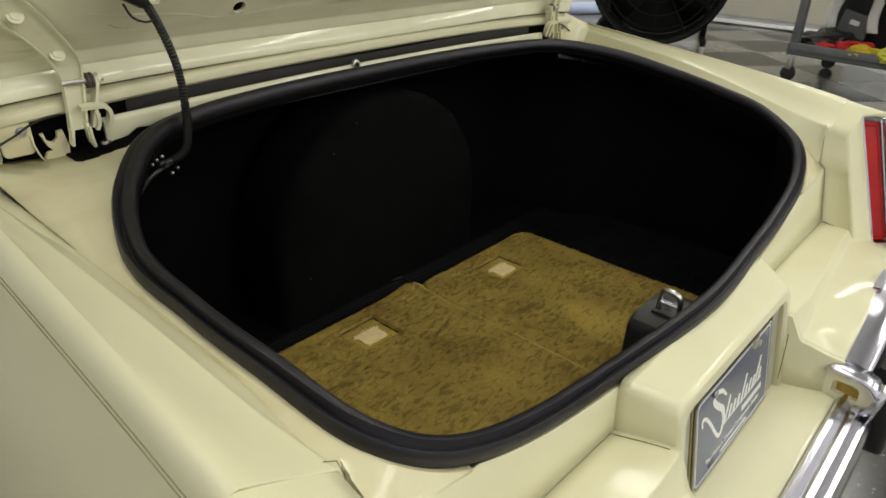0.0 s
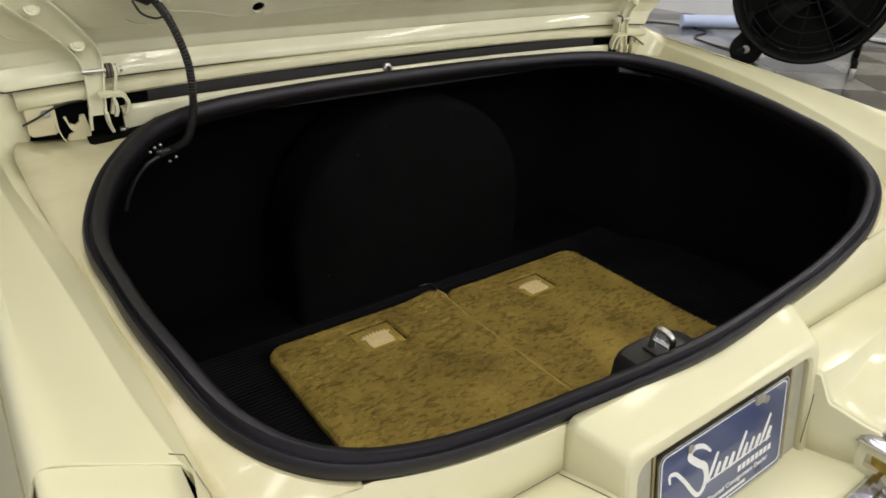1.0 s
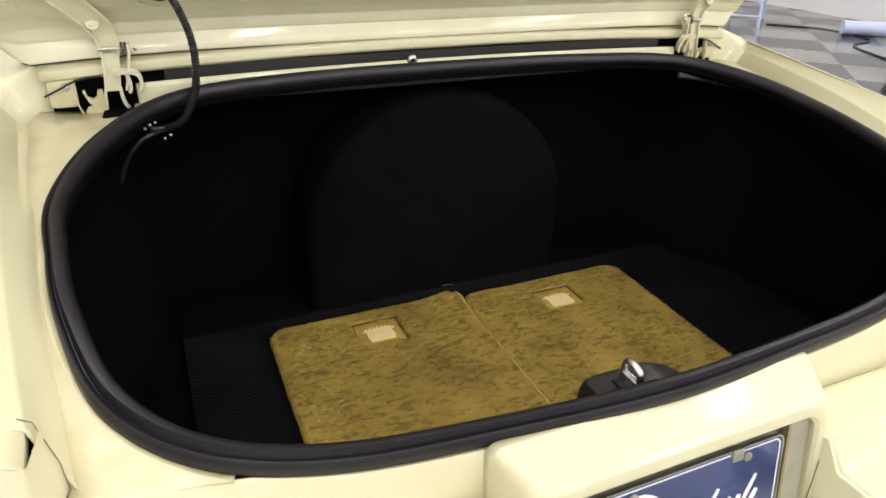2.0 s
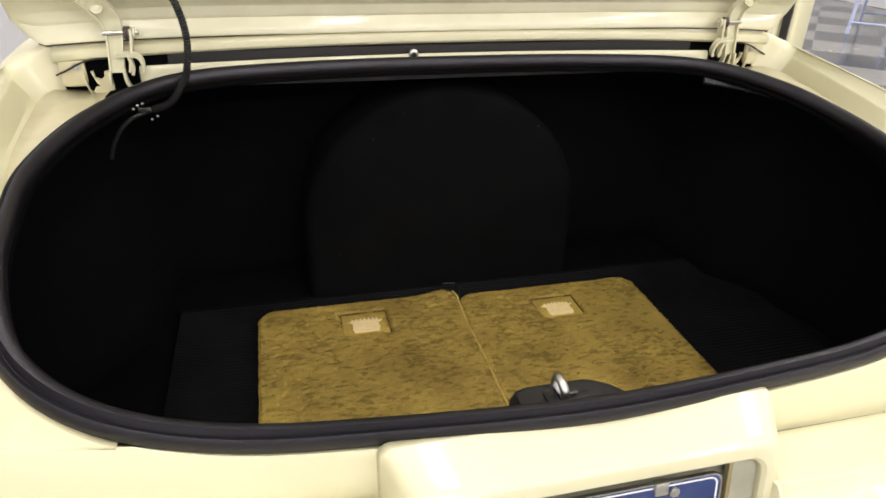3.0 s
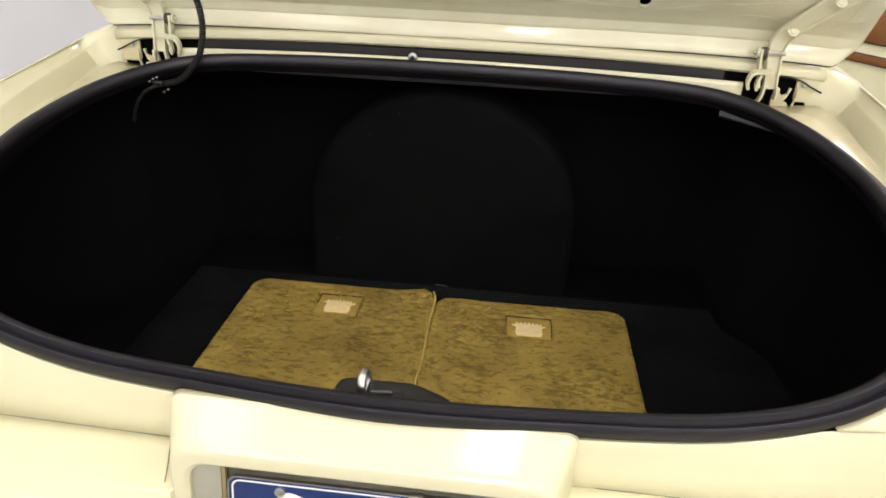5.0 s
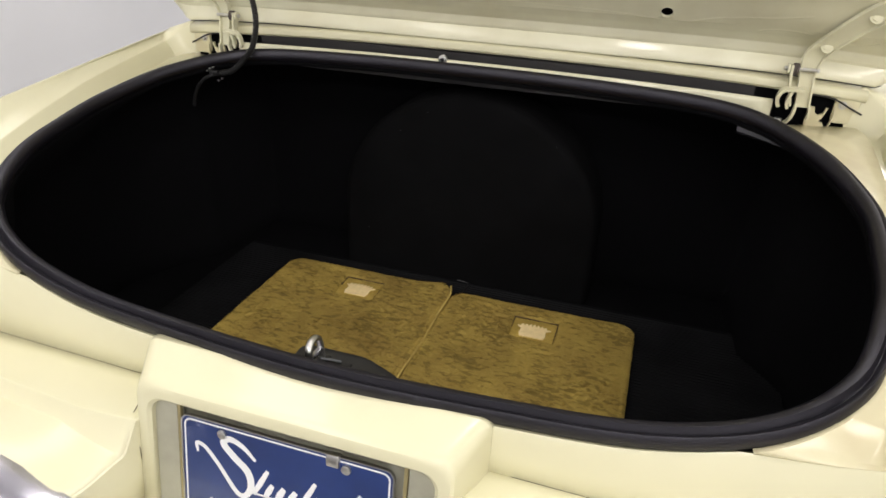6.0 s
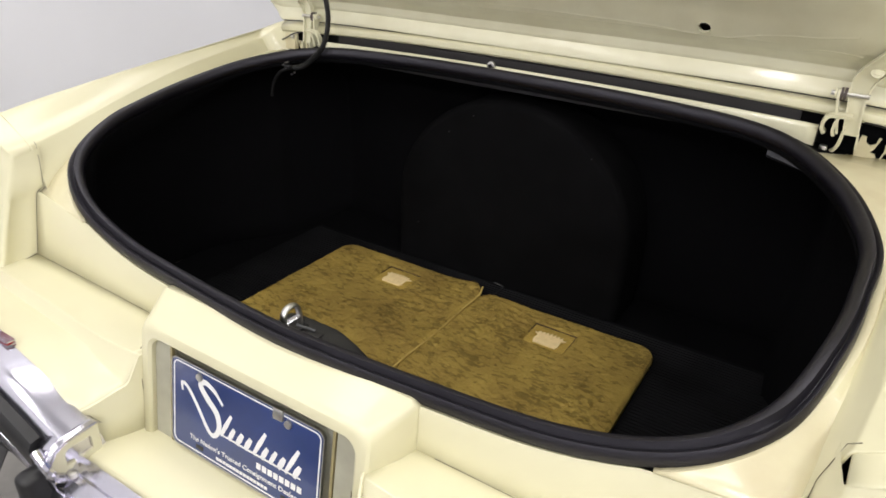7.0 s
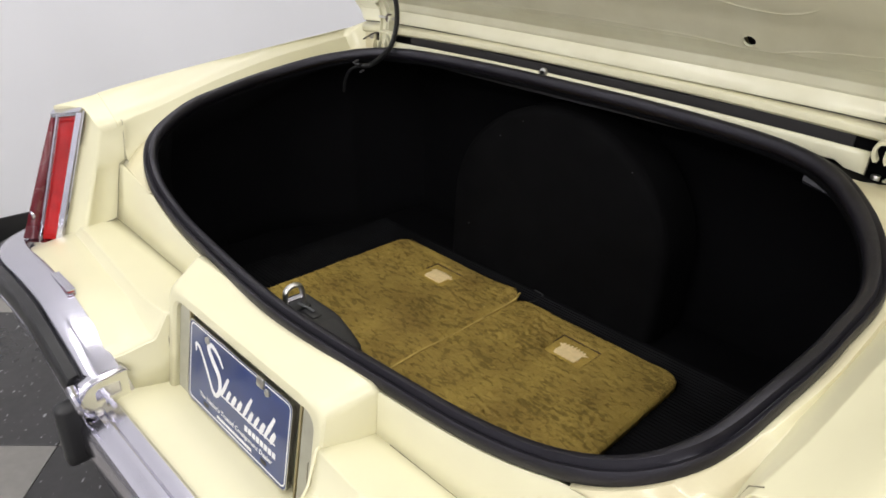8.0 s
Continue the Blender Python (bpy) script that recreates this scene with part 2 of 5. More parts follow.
# one half of the trunk opening's edge, from the rear middle over the right side to the front middle
EDGE = [(0.0, 0.043, 0.6805), (0.232, 0.062, 0.6755), (0.4095, 0.0794, 0.682), (0.5347, 0.0938, 0.7205), (0.6092, 0.1343, 0.77), (0.643, 0.2234, 0.8141),
        (0.6578, 0.3319, 0.8372), (0.6557, 0.4491, 0.8597), (0.5967, 0.5745, 0.893), (0.4864, 0.6809, 0.915), (0.2798, 0.7272, 0.9195), (0.0, 0.733, 0.9215)]
EDGE_LINE = smooth_line([(-EDGE[1][0], *EDGE[1][1:])] + EDGE + [(-EDGE[-2][0], *EDGE[-2][1:])], 16)[16:-16]


def seal_at(a, grow=0.0, lift=0.0):
    """The trunk opening's edge: a turns from 0 at the rear over the right side to pi at the front."""
    def raw(b):
        b %= 2 * math.pi
        m = -1 if b > math.pi else 1
        k = (2 * math.pi - b if m < 0 else b) / math.pi * (len(EDGE_LINE) - 1)
        i = min(int(k), len(EDGE_LINE) - 2)
        p = EDGE_LINE[i].lerp(EDGE_LINE[i + 1], k - i)
        return Vector((p.x * m, p.y, p.z))
    p = raw(a)
    if grow:
        d = raw(a + 0.02) - raw(a - 0.02)
        p = p + Vector((d.y, -d.x, 0)).normalized() * grow
    p.z += lift
    return p


def skew(bm):
    """Shifts and shears the body slightly to fit the camera's view."""
    for v in bm.verts:
        v.co = Vector((v.co.x - 0.0075, v.co.y - 0.012 * v.co.x, v.co.z))
    return bm


NSEAL = 180
ANGLES = [2 * math.pi * i / NSEAL for i in range(NSEAL)]

# the rubber seal: a bulb over a folded lip
bulb = [(-0.011, -0.014), (-0.014, -0.005), (-0.012, 0.005), (-0.006, 0.010), (0.001, 0.009), (0.0045, 0.002), (0.0065, -0.0005), (0.0085, -0.0005), (0.0115, 0.003), (0.0175, 0.0035), (0.0205, 0.0), (0.0215, -0.010), (0.018, -0.016), (0.006, -0.017), (-0.004, -0.016)]
rows = []
for k, a in enumerate(ANGLES):
    d = (seal_at(a + 0.02) - seal_at(a - 0.02)).normalized()
    side = d.cross(Vector((0, 0, 1))).normalized()
    top = side.cross(d)
    lobe = table(min(a, 2 * math.pi - a), [(0.0, 0.65), (0.3, 0.60), (0.6, 0.68), (1.14, 0.72), (1.43, 0.55), (1.71, 0.45), (2.0, 0.65), (2.28, 0.75), (2.57, 0.85), (3.14, 0.80)])  # the outer lobe is tucked in along the sides and the rear
    rows.append([seal_at(a) + side * (u * lobe if u > 0.002 else u) + top * v for u, v in bulb])
rows.append(rows[0])
bm = loft(rows, closed=True)
bmesh.ops.remove_doubles(bm, verts=bm.verts[:], dist=1e-6)
seal = part("weatherstrip", skew(bm), SEAL, car, "black rubber seal round the trunk opening", angle=60)


# fender lines: foot and top of the slanted inner wall, outer crest
def x_foot(y):
    return table(y, [(0.08, 0.646), (0.2, 0.658), (0.3, 0.667), (0.45, 0.682), (0.6, 0.692), (0.72, 0.696), (0.775, 0.684)])


def x_top(y):
    return table(y, [(0.07, 0.671), (0.18, 0.6885), (0.32, 0.705), (0.48, 0.725), (0.64, 0.741), (0.745, 0.748), (0.757, 0.741), (0.768, 0.726), (0.778, 0.707), (0.785, 0.690)])


def z_top(y):
    return table(y, [(0.07, 0.7955), (0.18, 0.8130), (0.32, 0.8470), (0.48, 0.8775), (0.64, 0.8970), (0.745, 0.910), (0.757, 0.917), (0.768, 0.929), (0.778, 0.943), (0.785, 0.9538)])


def z_crest(y):
    return table(y, [(0.0, 0.826), (0.02, 0.830), (0.15, 0.853), (0.32, 0.876), (0.50, 0.897), (0.68, 0.918), (0.86, 0.938), (1.2, 0.945)])


X_CREST = 0.770


def top_points(y):
    """The fender's section from the wall's top edge over the crest down its outer side."""
    if y < 0.79:
        xt, zt = x_top(y), z_top(y)
    else:
        xt, zt = 0.690, deck_z(0.690) + 0.03 * (y - 0.785)
    zc = max(z_crest(y), zt - 0.022)
    return [(xt - 0.0035, y, zt - 0.0055), (xt - 0.0012, y, zt - 0.0022), (xt + 0.0012, y, zt - 0.0006), (xt + 0.004, y, zt), (lerp(xt, X_CREST, 0.42), y, lerp(zt, zc, 0.46)), (lerp(xt, X_CREST, 0.70), y, lerp(zt, zc, 0.80)),
            (X_CREST - 0.012, y, zc - 0.0008), (X_CREST - 0.006, y, zc - 0.0012), (X_CREST - 0.001, y, zc - 0.0045), (X_CREST + 0.0028, y, zc - 0.011), (X_CREST + 0.0065, y, zc - 0.022), (X_CREST + 0.0095, y, zc - 0.034),
            (X_CREST + 0.036, y, zc - 0.12), (X_CREST + 0.075, y, zc - 0.26), (X_CREST + 0.086, y, 0.50)]


def deck_z(x):
    return 0.974 - 0.020 * (abs(x) / 0.70) ** 2.5


def mirrored(rows, s):
    return [[(p[0] * s, p[1], p[2]) for p in r] for r in rows]


def gap_line(points, r=0.001):
    """A thin dark rod laid along the joint between two panels."""
    part("panel_gap", skew(rod(points, r, 6)), GAP, car)


def quarter(s):
    # gutter and inner wall, following the opening from the rear corner to the hinge pocket
    rows = []
    a0, a1, steps = 0.80, 2.53, 60
    for i in range(steps + 1):
        a = lerp(a0, a1, i / steps)
        end = max(0, min(1, (1.20 - a) / 0.38))  # its rear end runs down to the tail panel's edge
        sink = 0.006 * end
        lip = seal_at(a, 0.008, -0.013 - sink)
        out = seal_at(a, 0.018, -0.014 - sink)
        if a < 2.15:
            y = max(0.0878, out.y)
            foot = Vector((x_foot(y) + 0.010, y, out.z - 0.006 - 0.02 * max(0, 0.2 - y)))
            foot = foot.lerp(Vector((0.662, 0.0778, 0.7105)), end * end * (3 - 2 * end))
        else:
            k = (a - 2.15) / (a1 - 2.15)
            y19 = seal_at(2.15, 0.020).y
            if k < 0.55:
                y_t = lerp(y19, 0.772, k / 0.55)
                foot = Vector((x_foot(y_t) + 0.010, y_t, lerp(seal_at(2.15).z - 0.020, 0.882, min(1, k * 2.2))))
            else:
                kk = (k - 0.55) / 0.45
                foot = Vector((lerp(0.682, 0.512, kk), 0.772, table(kk, [(0, 0.882), (0.12, 0.881), (0.3, 0.8765), (1, 0.879)])))
        mid = out.lerp(foot, 0.55) + Vector((0, 0, -0.003))
        rows.append([lip, out, mid, foot])
    floor_rows = mirrored(rows, s)
    ob = part("drain_channel", skew(loft(floor_rows)), PAINT_DIRTY, car, "stained cream drain channel round the opening")
    thick(ob, 0.003, 1 if s > 0 else -1)
    # quarter panel: slanted inner wall with a pressed fold, top, crest and outer side
    outer = []
    ys = [0.0876, 0.0886, 0.13, 0.17, 0.22, 0.28, 0.34, 0.40, 0.46, 0.52, 0.58, 0.63, 0.67, 0.71, 0.735, 0.745, 0.757, 0.768, 0.778, 0.785, 0.82, 0.9, 1.1, 1.4, 1.8]
    for y in ys:
        if y < 0.79:
            f = min(rows[:50], key=lambda r: abs(r[3].y - y))[3]
            xt, zt = x_top(y), z_top(y)
            xf, yf, zf = x_foot(y), min(y, 0.774), f.z - 0.004
            fold = max(0, min(1, (y - 0.42) / 0.20))
            xm, zm = lerp(lerp(xf, xt, 0.45), xt - 0.022, fold), lerp(lerp(zf, zt, 0.45), zt - 0.034, fold)
            wall = [(xf - 0.004, yf, zf - 0.012), (lerp(xf, xm, 0.35), lerp(yf, y, 0.15), lerp(zf, zm, lerp(0.35, 0.22, fold))), (lerp(xf, xm, 0.75), lerp(yf, y, 0.3), lerp(zf, zm, lerp(0.75, 0.62, fold))), (xm - 0.0006, lerp(yf, y, 0.42), zm - 0.0006), (lerp(xm, xt, 0.12), lerp(yf, y, 0.5), lerp(zm, zt, 0.13))]
        else:
            z = deck_z(0.690) + 0.03 * (y - 0.785)
            wall = [(0.690, y, z - 0.016 + 0.002 * k) for k in range(5)]
        outer.append(wall + top_points(y) + [(X_CREST + 0.07, y, 0.28), (X_CREST - 0.02, y, 0.25)])
    ob = part("quarter_panel", skew(loft(mirrored(outer, s))), PAINT, car, "cream quarter panel with a slanted inner wall beside the opening", angle=36)
    crown = max(ob.data.polygons, key=lambda p: p.center.z)
    thick(ob, 0.003, -1 if crown.normal.z > 0 else 1)
    # twin pinstripe below the crest
    for drop in (0.0305, 0.0355):
        line = [(s * (X_CREST + lerp(0.0065, 0.0095, (drop - 0.022) / 0.012) + 0.0002), y, z_crest(y) - drop) for y in (0.09, 0.2, 0.32, 0.5, 0.68, 0.86, 1.2, 1.6)]
        part("pinstripe", skew(sweep(line, [(-0.0004, -0.0008), (0.0004, -0.0008), (0.0004, 0.0008), (-0.0004, 0.0008)])), STRIPE, car, "thin olive pinstripe", smooth=False)
    # end cap of the fender: inner face, sharp upright crease, rear face that leans out towards the bumper
    def crease_y(z):
        return 0.050 + (z - 0.786) * 0.325

    def light_y(z):
        return 0.050 + (z - 0.816) * 0.349

    def seam_at(z):
        return (table(z, [(0.50, 0.668), (0.588, 0.668), (0.700, 0.664), (0.714, 0.660), (0.722, 0.654), (0.752, 0.656), (0.812, 0.673)]),
                table(z, [(0.50, 0.030), (0.588, 0.050), (0.700, 0.071), (0.714, 0.074), (0.722, 0.084), (0.752, 0.0875), (0.812, 0.0985)]))

    def end_ring(z):
        xs_, ys_ = seam_at(min(z, 0.778))
        yc, yl, xc = crease_y(z), light_y(z), 0.673
        dip = 0.0035 * max(0, min(1, (0.712 - z) / 0.010))
        return [(xs_, ys_ + 0.006), (xs_ + 0.001, ys_ - 0.001), (lerp(xs_, xc, 0.25) + dip * 0.4, lerp(ys_, yc, 0.22)), (lerp(xs_, xc, 0.36) + dip, lerp(ys_, yc, 0.30)), (lerp(xs_, xc, 0.80) + dip, lerp(ys_, yc, 0.80)),
                (xc - 0.0014, yc + 0.0065), (xc + 0.0008, yc + 0.0015), (xc + 0.0065, yc - 0.0010), (0.705, lerp(yc, yl, 0.48) - 0.0014), (0.737, yl - 0.001), (0.7405, yl + 0.004), (0.745, yl + 0.020), (0.766, yl + 0.022)]
    rings = []
    for z in (0.50, 0.54, 0.575, 0.61, 0.65, 0.69, 0.704, 0.710, 0.724, 0.742, 0.760, 0.772, 0.778):
        rise = [0.0] * 13 if z < 0.777 else [0.018, 0.012, 0.011, 0.008, 0.005, 0.005, 0.008, 0.010, 0.026, 0.0370, 0.0390, 0.0395, 0.0395]
        row = [end_ring(z + r)[i] for i, r in enumerate(rise)]
        rings.append([(x, y, z + r) for (x, y), r in zip(row, rise)])
    part("fender_end", skew(loft(mirrored(rings, s))), PAINT, car, "cream fender end that carries the tail light", angle=62)
    # top of the end, from the seam back to the tip over the light
    rear = [(0.6735, 0.0530, 0.7845), (0.690, 0.0498, 0.7960), (0.712, 0.0490, 0.8090), (0.7405, 0.0480, 0.8190), (0.7555, 0.0260, 0.8240), (0.7630, 0.0085, 0.8265), (0.7690, 0.0005, 0.8255)]
    front = []
    for u in (0.0, 0.16, 0.40, 0.70, 0.86, 0.94, 1.0):
        x = lerp(x_top(0.0876), X_CREST - 0.001, u)
        zf, zc = z_top(0.0876), z_crest(0.0876)
        front.append((x, 0.0990, table(u, [(0, zf - 0.002), (0.04, zf), (0.42, lerp(zf, zc, 0.46)), (0.70, lerp(zf, zc, 0.80)), (0.93, zc - 0.0006), (1, zc - 0.004)]) + 0.0003))
    grid_ = []
    for k in (0.0, 0.25, 0.5, 0.75, 0.93, 1.0):
        row = [tuple(lerp(a, b, k) for a, b in zip(p, q)) for p, q in zip(front, rear)]
        outer_ = (row[-1][0] + 0.0015, row[-1][1], row[-1][2] - 0.008)
        side_ = (row[-1][0] + 0.003, row[-1][1], 0.8165)
        low_ = [(x + (0.004 if k == 1.0 else 0.002), y, z - 0.022) for x, y, z in row[:1]]
        grid_.append(low_ + row + [outer_, side_])
    lip = [(x, y + 0.0012, min(z - 0.005, 0.8175) if x > 0.735 else z - 0.006) for x, y, z in grid_[-1]]
    grid_.append([(x, y - 0.0012, z - 0.0022) for x, y, z in grid_[-1]])
    grid_.append(lip)
    part("fender_tip", skew(loft(mirrored(grid_, s))), PAINT, car, "cream fender tip over the tail light", angle=75)
    gap = [(0.679, 0.0985, 0.8010)] + [(seam_at(z)[0] - 0.0004, seam_at(z)[1] + 0.0004, z) for z in (0.796, 0.775, 0.752, 0.735, 0.722, 0.714, 0.700, 0.66, 0.62, 0.592)]
    gap_line([(x * s, y, z) for x, y, z in gap], 0.0005)
    gap_line([(x * s, y, z) for x, y, z in ((0.6665, 0.0490, 0.5905), (0.6690, 0.020, 0.5850), (0.6715, -0.004, 0.5720), (0.6725, -0.018, 0.5600))], 0.0010)
    # tail light: lens, side lens, chrome bezel
    light = new("tail_light")
    light.parent = car
    tagged(light, "upright red tail light in a chrome bezel")
    corner = {"it": (0.741, 0.050, 0.816), "ot": (0.768, 0.013, 0.812), "ob": (0.768, -0.076, 0.543), "ib": (0.741, -0.046, 0.541)}

    def at(u, v, out=0.0):
        t_ = Vector(corner["it"]).lerp(Vector(corner["ot"]), u)
        b_ = Vector(corner["ib"]).lerp(Vector(corner["ob"]), u)
        p = t_.lerp(b_, v)
        p += Vector((-0.8, -0.55, -0.2)) * out
        return (p.x * s, p.y, p.z)
    for v0, v1 in ((0.03, 0.97),):
        bm = loft([[at(u, v, -0.03) for u in (0.16, 0.9)] + [at(u, v, 0.006) for u in (0.9, 0.16)] for v in (v0, 0.35, 0.65, v1)], closed=True, ends=True)
        part("lens", bm, RED, light, "ribbed red lens")
    bm = bmesh.new()
    for (u0, v0), (u1, v1) in (((0.22, 0.06), (0.84, 0.06)), ((0.84, 0.06), (0.84, 0.94)), ((0.84, 0.94), (0.22, 0.94)), ((0.22, 0.94), (0.22, 0.06))):
        a, b = Vector(at(u0, v0, 0.006)), Vector(at(u1, v1, 0.006))
        sweep([a, b], [(-0.0012, -0.003), (0.0012, -0.003), (0.0012, 0.002), (-0.0012, 0.002)], up=(-0.8 * s, -0.55, -0.2), bm=bm)
    part("lens_rib", bm, RED, light, smooth=False)
    bm = bmesh.new()
    for (u0, v0), (u1, v1), wdt in (((0, 0), (1.25, 0), 0.0042), ((1, 0), (1, 1), 0.0012), ((1.6, 1), (0, 1), 0.0036), ((0.06, 1), (0.06, 0), 0.0050)):
        a, b = Vector(at(u0, v0, 0.004)), Vector(at(u1, v1, 0.004))
        sweep([a, b], [(-wdt, -0.012), (wdt, -0.012), (wdt, 0.008), (-wdt, 0.008)], up=(-0.8 * s, -0.55, -0.2), bm=bm)
    part("bezel", bm, CHROME, light, "thin chrome bezel", smooth=False)
    side = [[(0.7695 * s, 0.010, 0.808), (0.776 * s, 0.002, 0.806)], [(0.7695 * s, -0.036, 0.678), (0.782 * s, -0.050, 0.678)], [(0.7695 * s, -0.079, 0.548), (0.788 * s, -0.101, 0.550)]]
    thick(part("side_lens", loft(side), RED_SHADED, light, "red side lens in a shaded tone"), 0.010, 0)
    part("side_emblem", disc((0.778 * s, -0.078, 0.600), 0.010, 0.006, "y", 14, 0.002), CHROME, light, "small round chrome ornament")
    return ob


for s in (-1, 1):
    quarter(s)

# strip of body between seal and hinge gap, with its screw
strip = []
for i in range(49):
    x = lerp(-0.549, 0.549, i / 48)
    top = 0.9295 - 0.009 * (abs(x) / 0.549) ** 2
    low = table(abs(x), [(0.0, 0.905), (0.40, 0.900), (0.470, 0.898), (0.500, 0.9005), (0.512, 0.8985), (0.524, 0.889), (0.534, 0.8815), (0.549, 0.8810)])
    strip.append([(x - 0.007, y, z) for y, z in ((0.7530, low), (0.7522, low + 0.002), (0.7522, top - 0.006), (0.7530, top - 0.002), (0.7550, top), (0.7600, top - 0.0005), (0.7615, top - 0.003))])
ob = part("hinge_rail", loft(strip), PAINT_LIFTED, car, "cream upright rail behind the seal", angle=40)
thick(ob, 0.002, 1 if sum(p.normal.y for p in ob.data.polygons) < 0 else -1)
# dark strips on the rail's ends draw the shadow line there
for s in (-1, 1):
    part("rail_edge_shade", sweep([(s * 0.5497 - 0.007, 0.7525, z) for z in (0.881, 0.918)], [(-0.0006, -0.0006), (0.0006, -0.0006), (0.0006, 0.003), (-0.0006, 0.003)], up=(0, -1, 0)), GAP, car, smooth=False)
part("screw", disc((-0.08, 0.751, 0.932), 0.009, 0.008, "y", 18, 0.002), STEEL, car, "zinc screw with a washer")
part("screw_socket", disc((-0.08, 0.746, 0.932), 0.004, 0.003, "y", 8), BLACK, car)

# solid black blocks stand for shade in the hinge pockets; metal lines the gap
for s in (-1, 1):
    part("hinge_pocket_shade", box(s * 0.597 - 0.086, s * 0.597 + 0.086, 0.778, 0.84, 0.862, 0.937), LINER, car, smooth=False)
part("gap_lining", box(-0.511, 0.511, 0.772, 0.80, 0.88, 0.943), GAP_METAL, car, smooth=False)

# rear deck in front of the lid
deck = []
for i in range(29):
    x = lerp(-0.691, 0.691, i / 28)
    z = deck_z(x)
    lip = z - 0.023
    deck.append([(x, 0.80, lip), (x, 0.769, lip), (x, 0.7662, lip + 0.0025), (x, 0.7660, z - 0.0135), (x, 0.7668, z - 0.0115), (x, 0.7690, z - 0.0095), (x, 0.7850, z - 0.005), (x, 0.80, z - 0.001), (x, 0.90, z + 0.004), (x, 1.2, z + 0.012), (x, 1.8, z + 0.02)])
thick(part("rear_deck", loft(deck), PAINT, car, "cream deck panel in front of the trunk lid", angle=25), 0.003, 1)

# tail panel under the opening
tail = []
xs = [lerp(-0.670, 0.670, i / 40) for i in range(41)]


def seal_over(x, grow):
    """The angle at which the opening's rear edge passes x."""
    a = math.asin(min(1, x / 0.70))
    for _ in range(30):
        a -= (seal_at(a, grow).x - x) * 1.0
    return a


TURN = 0.500  # from here the panel's edge leaves the seal and runs straight out to the fender
CORNER = seal_at(seal_over(TURN, 0.013), 0.013, -0.018)
for x in xs:
    ax = abs(x)
    if ax < TURN:
        a = seal_over(ax, 0.010)
        lip, out = seal_at(a, -0.002, -0.02), seal_at(a, 0.013, -0.018)
        y, z = out.y, out.z
        edge = (x, y, z)
        inner = (x, lip.y, lip.z)
    else:
        k = (ax - TURN) / (0.670 - TURN)
        y, z = lerp(CORNER.y, 0.0770, k), lerp(CORNER.z, 0.7150, k)
        edge = (x, y, z)
        inner = (x, y + 0.012, z - 0.007)
    yb = lerp(0.040, 0.048, ax / 0.67)
    low = 0.575
    tail.append([inner, edge, (x, lerp(y, yb, 0.06) - 0.002, z - 0.005), (x, lerp(y, yb, 0.5), lerp(z, low, 0.5)), (x, yb, low)])
thick(part("tail_panel", skew(loft(tail)), PAINT, car, "cream tail panel under the trunk opening"), 0.004, -1)


# filler shelves over the bumper: a high flat, a sloping step, a low flat that falls towards the middle
def low_z(x):
    return table(x, [(0.20, 0.517), (0.25, 0.524), (0.33, 0.546), (0.40, 0.563), (0.48, 0.574), (0.60, 0.572), (0.80, 0.548)])


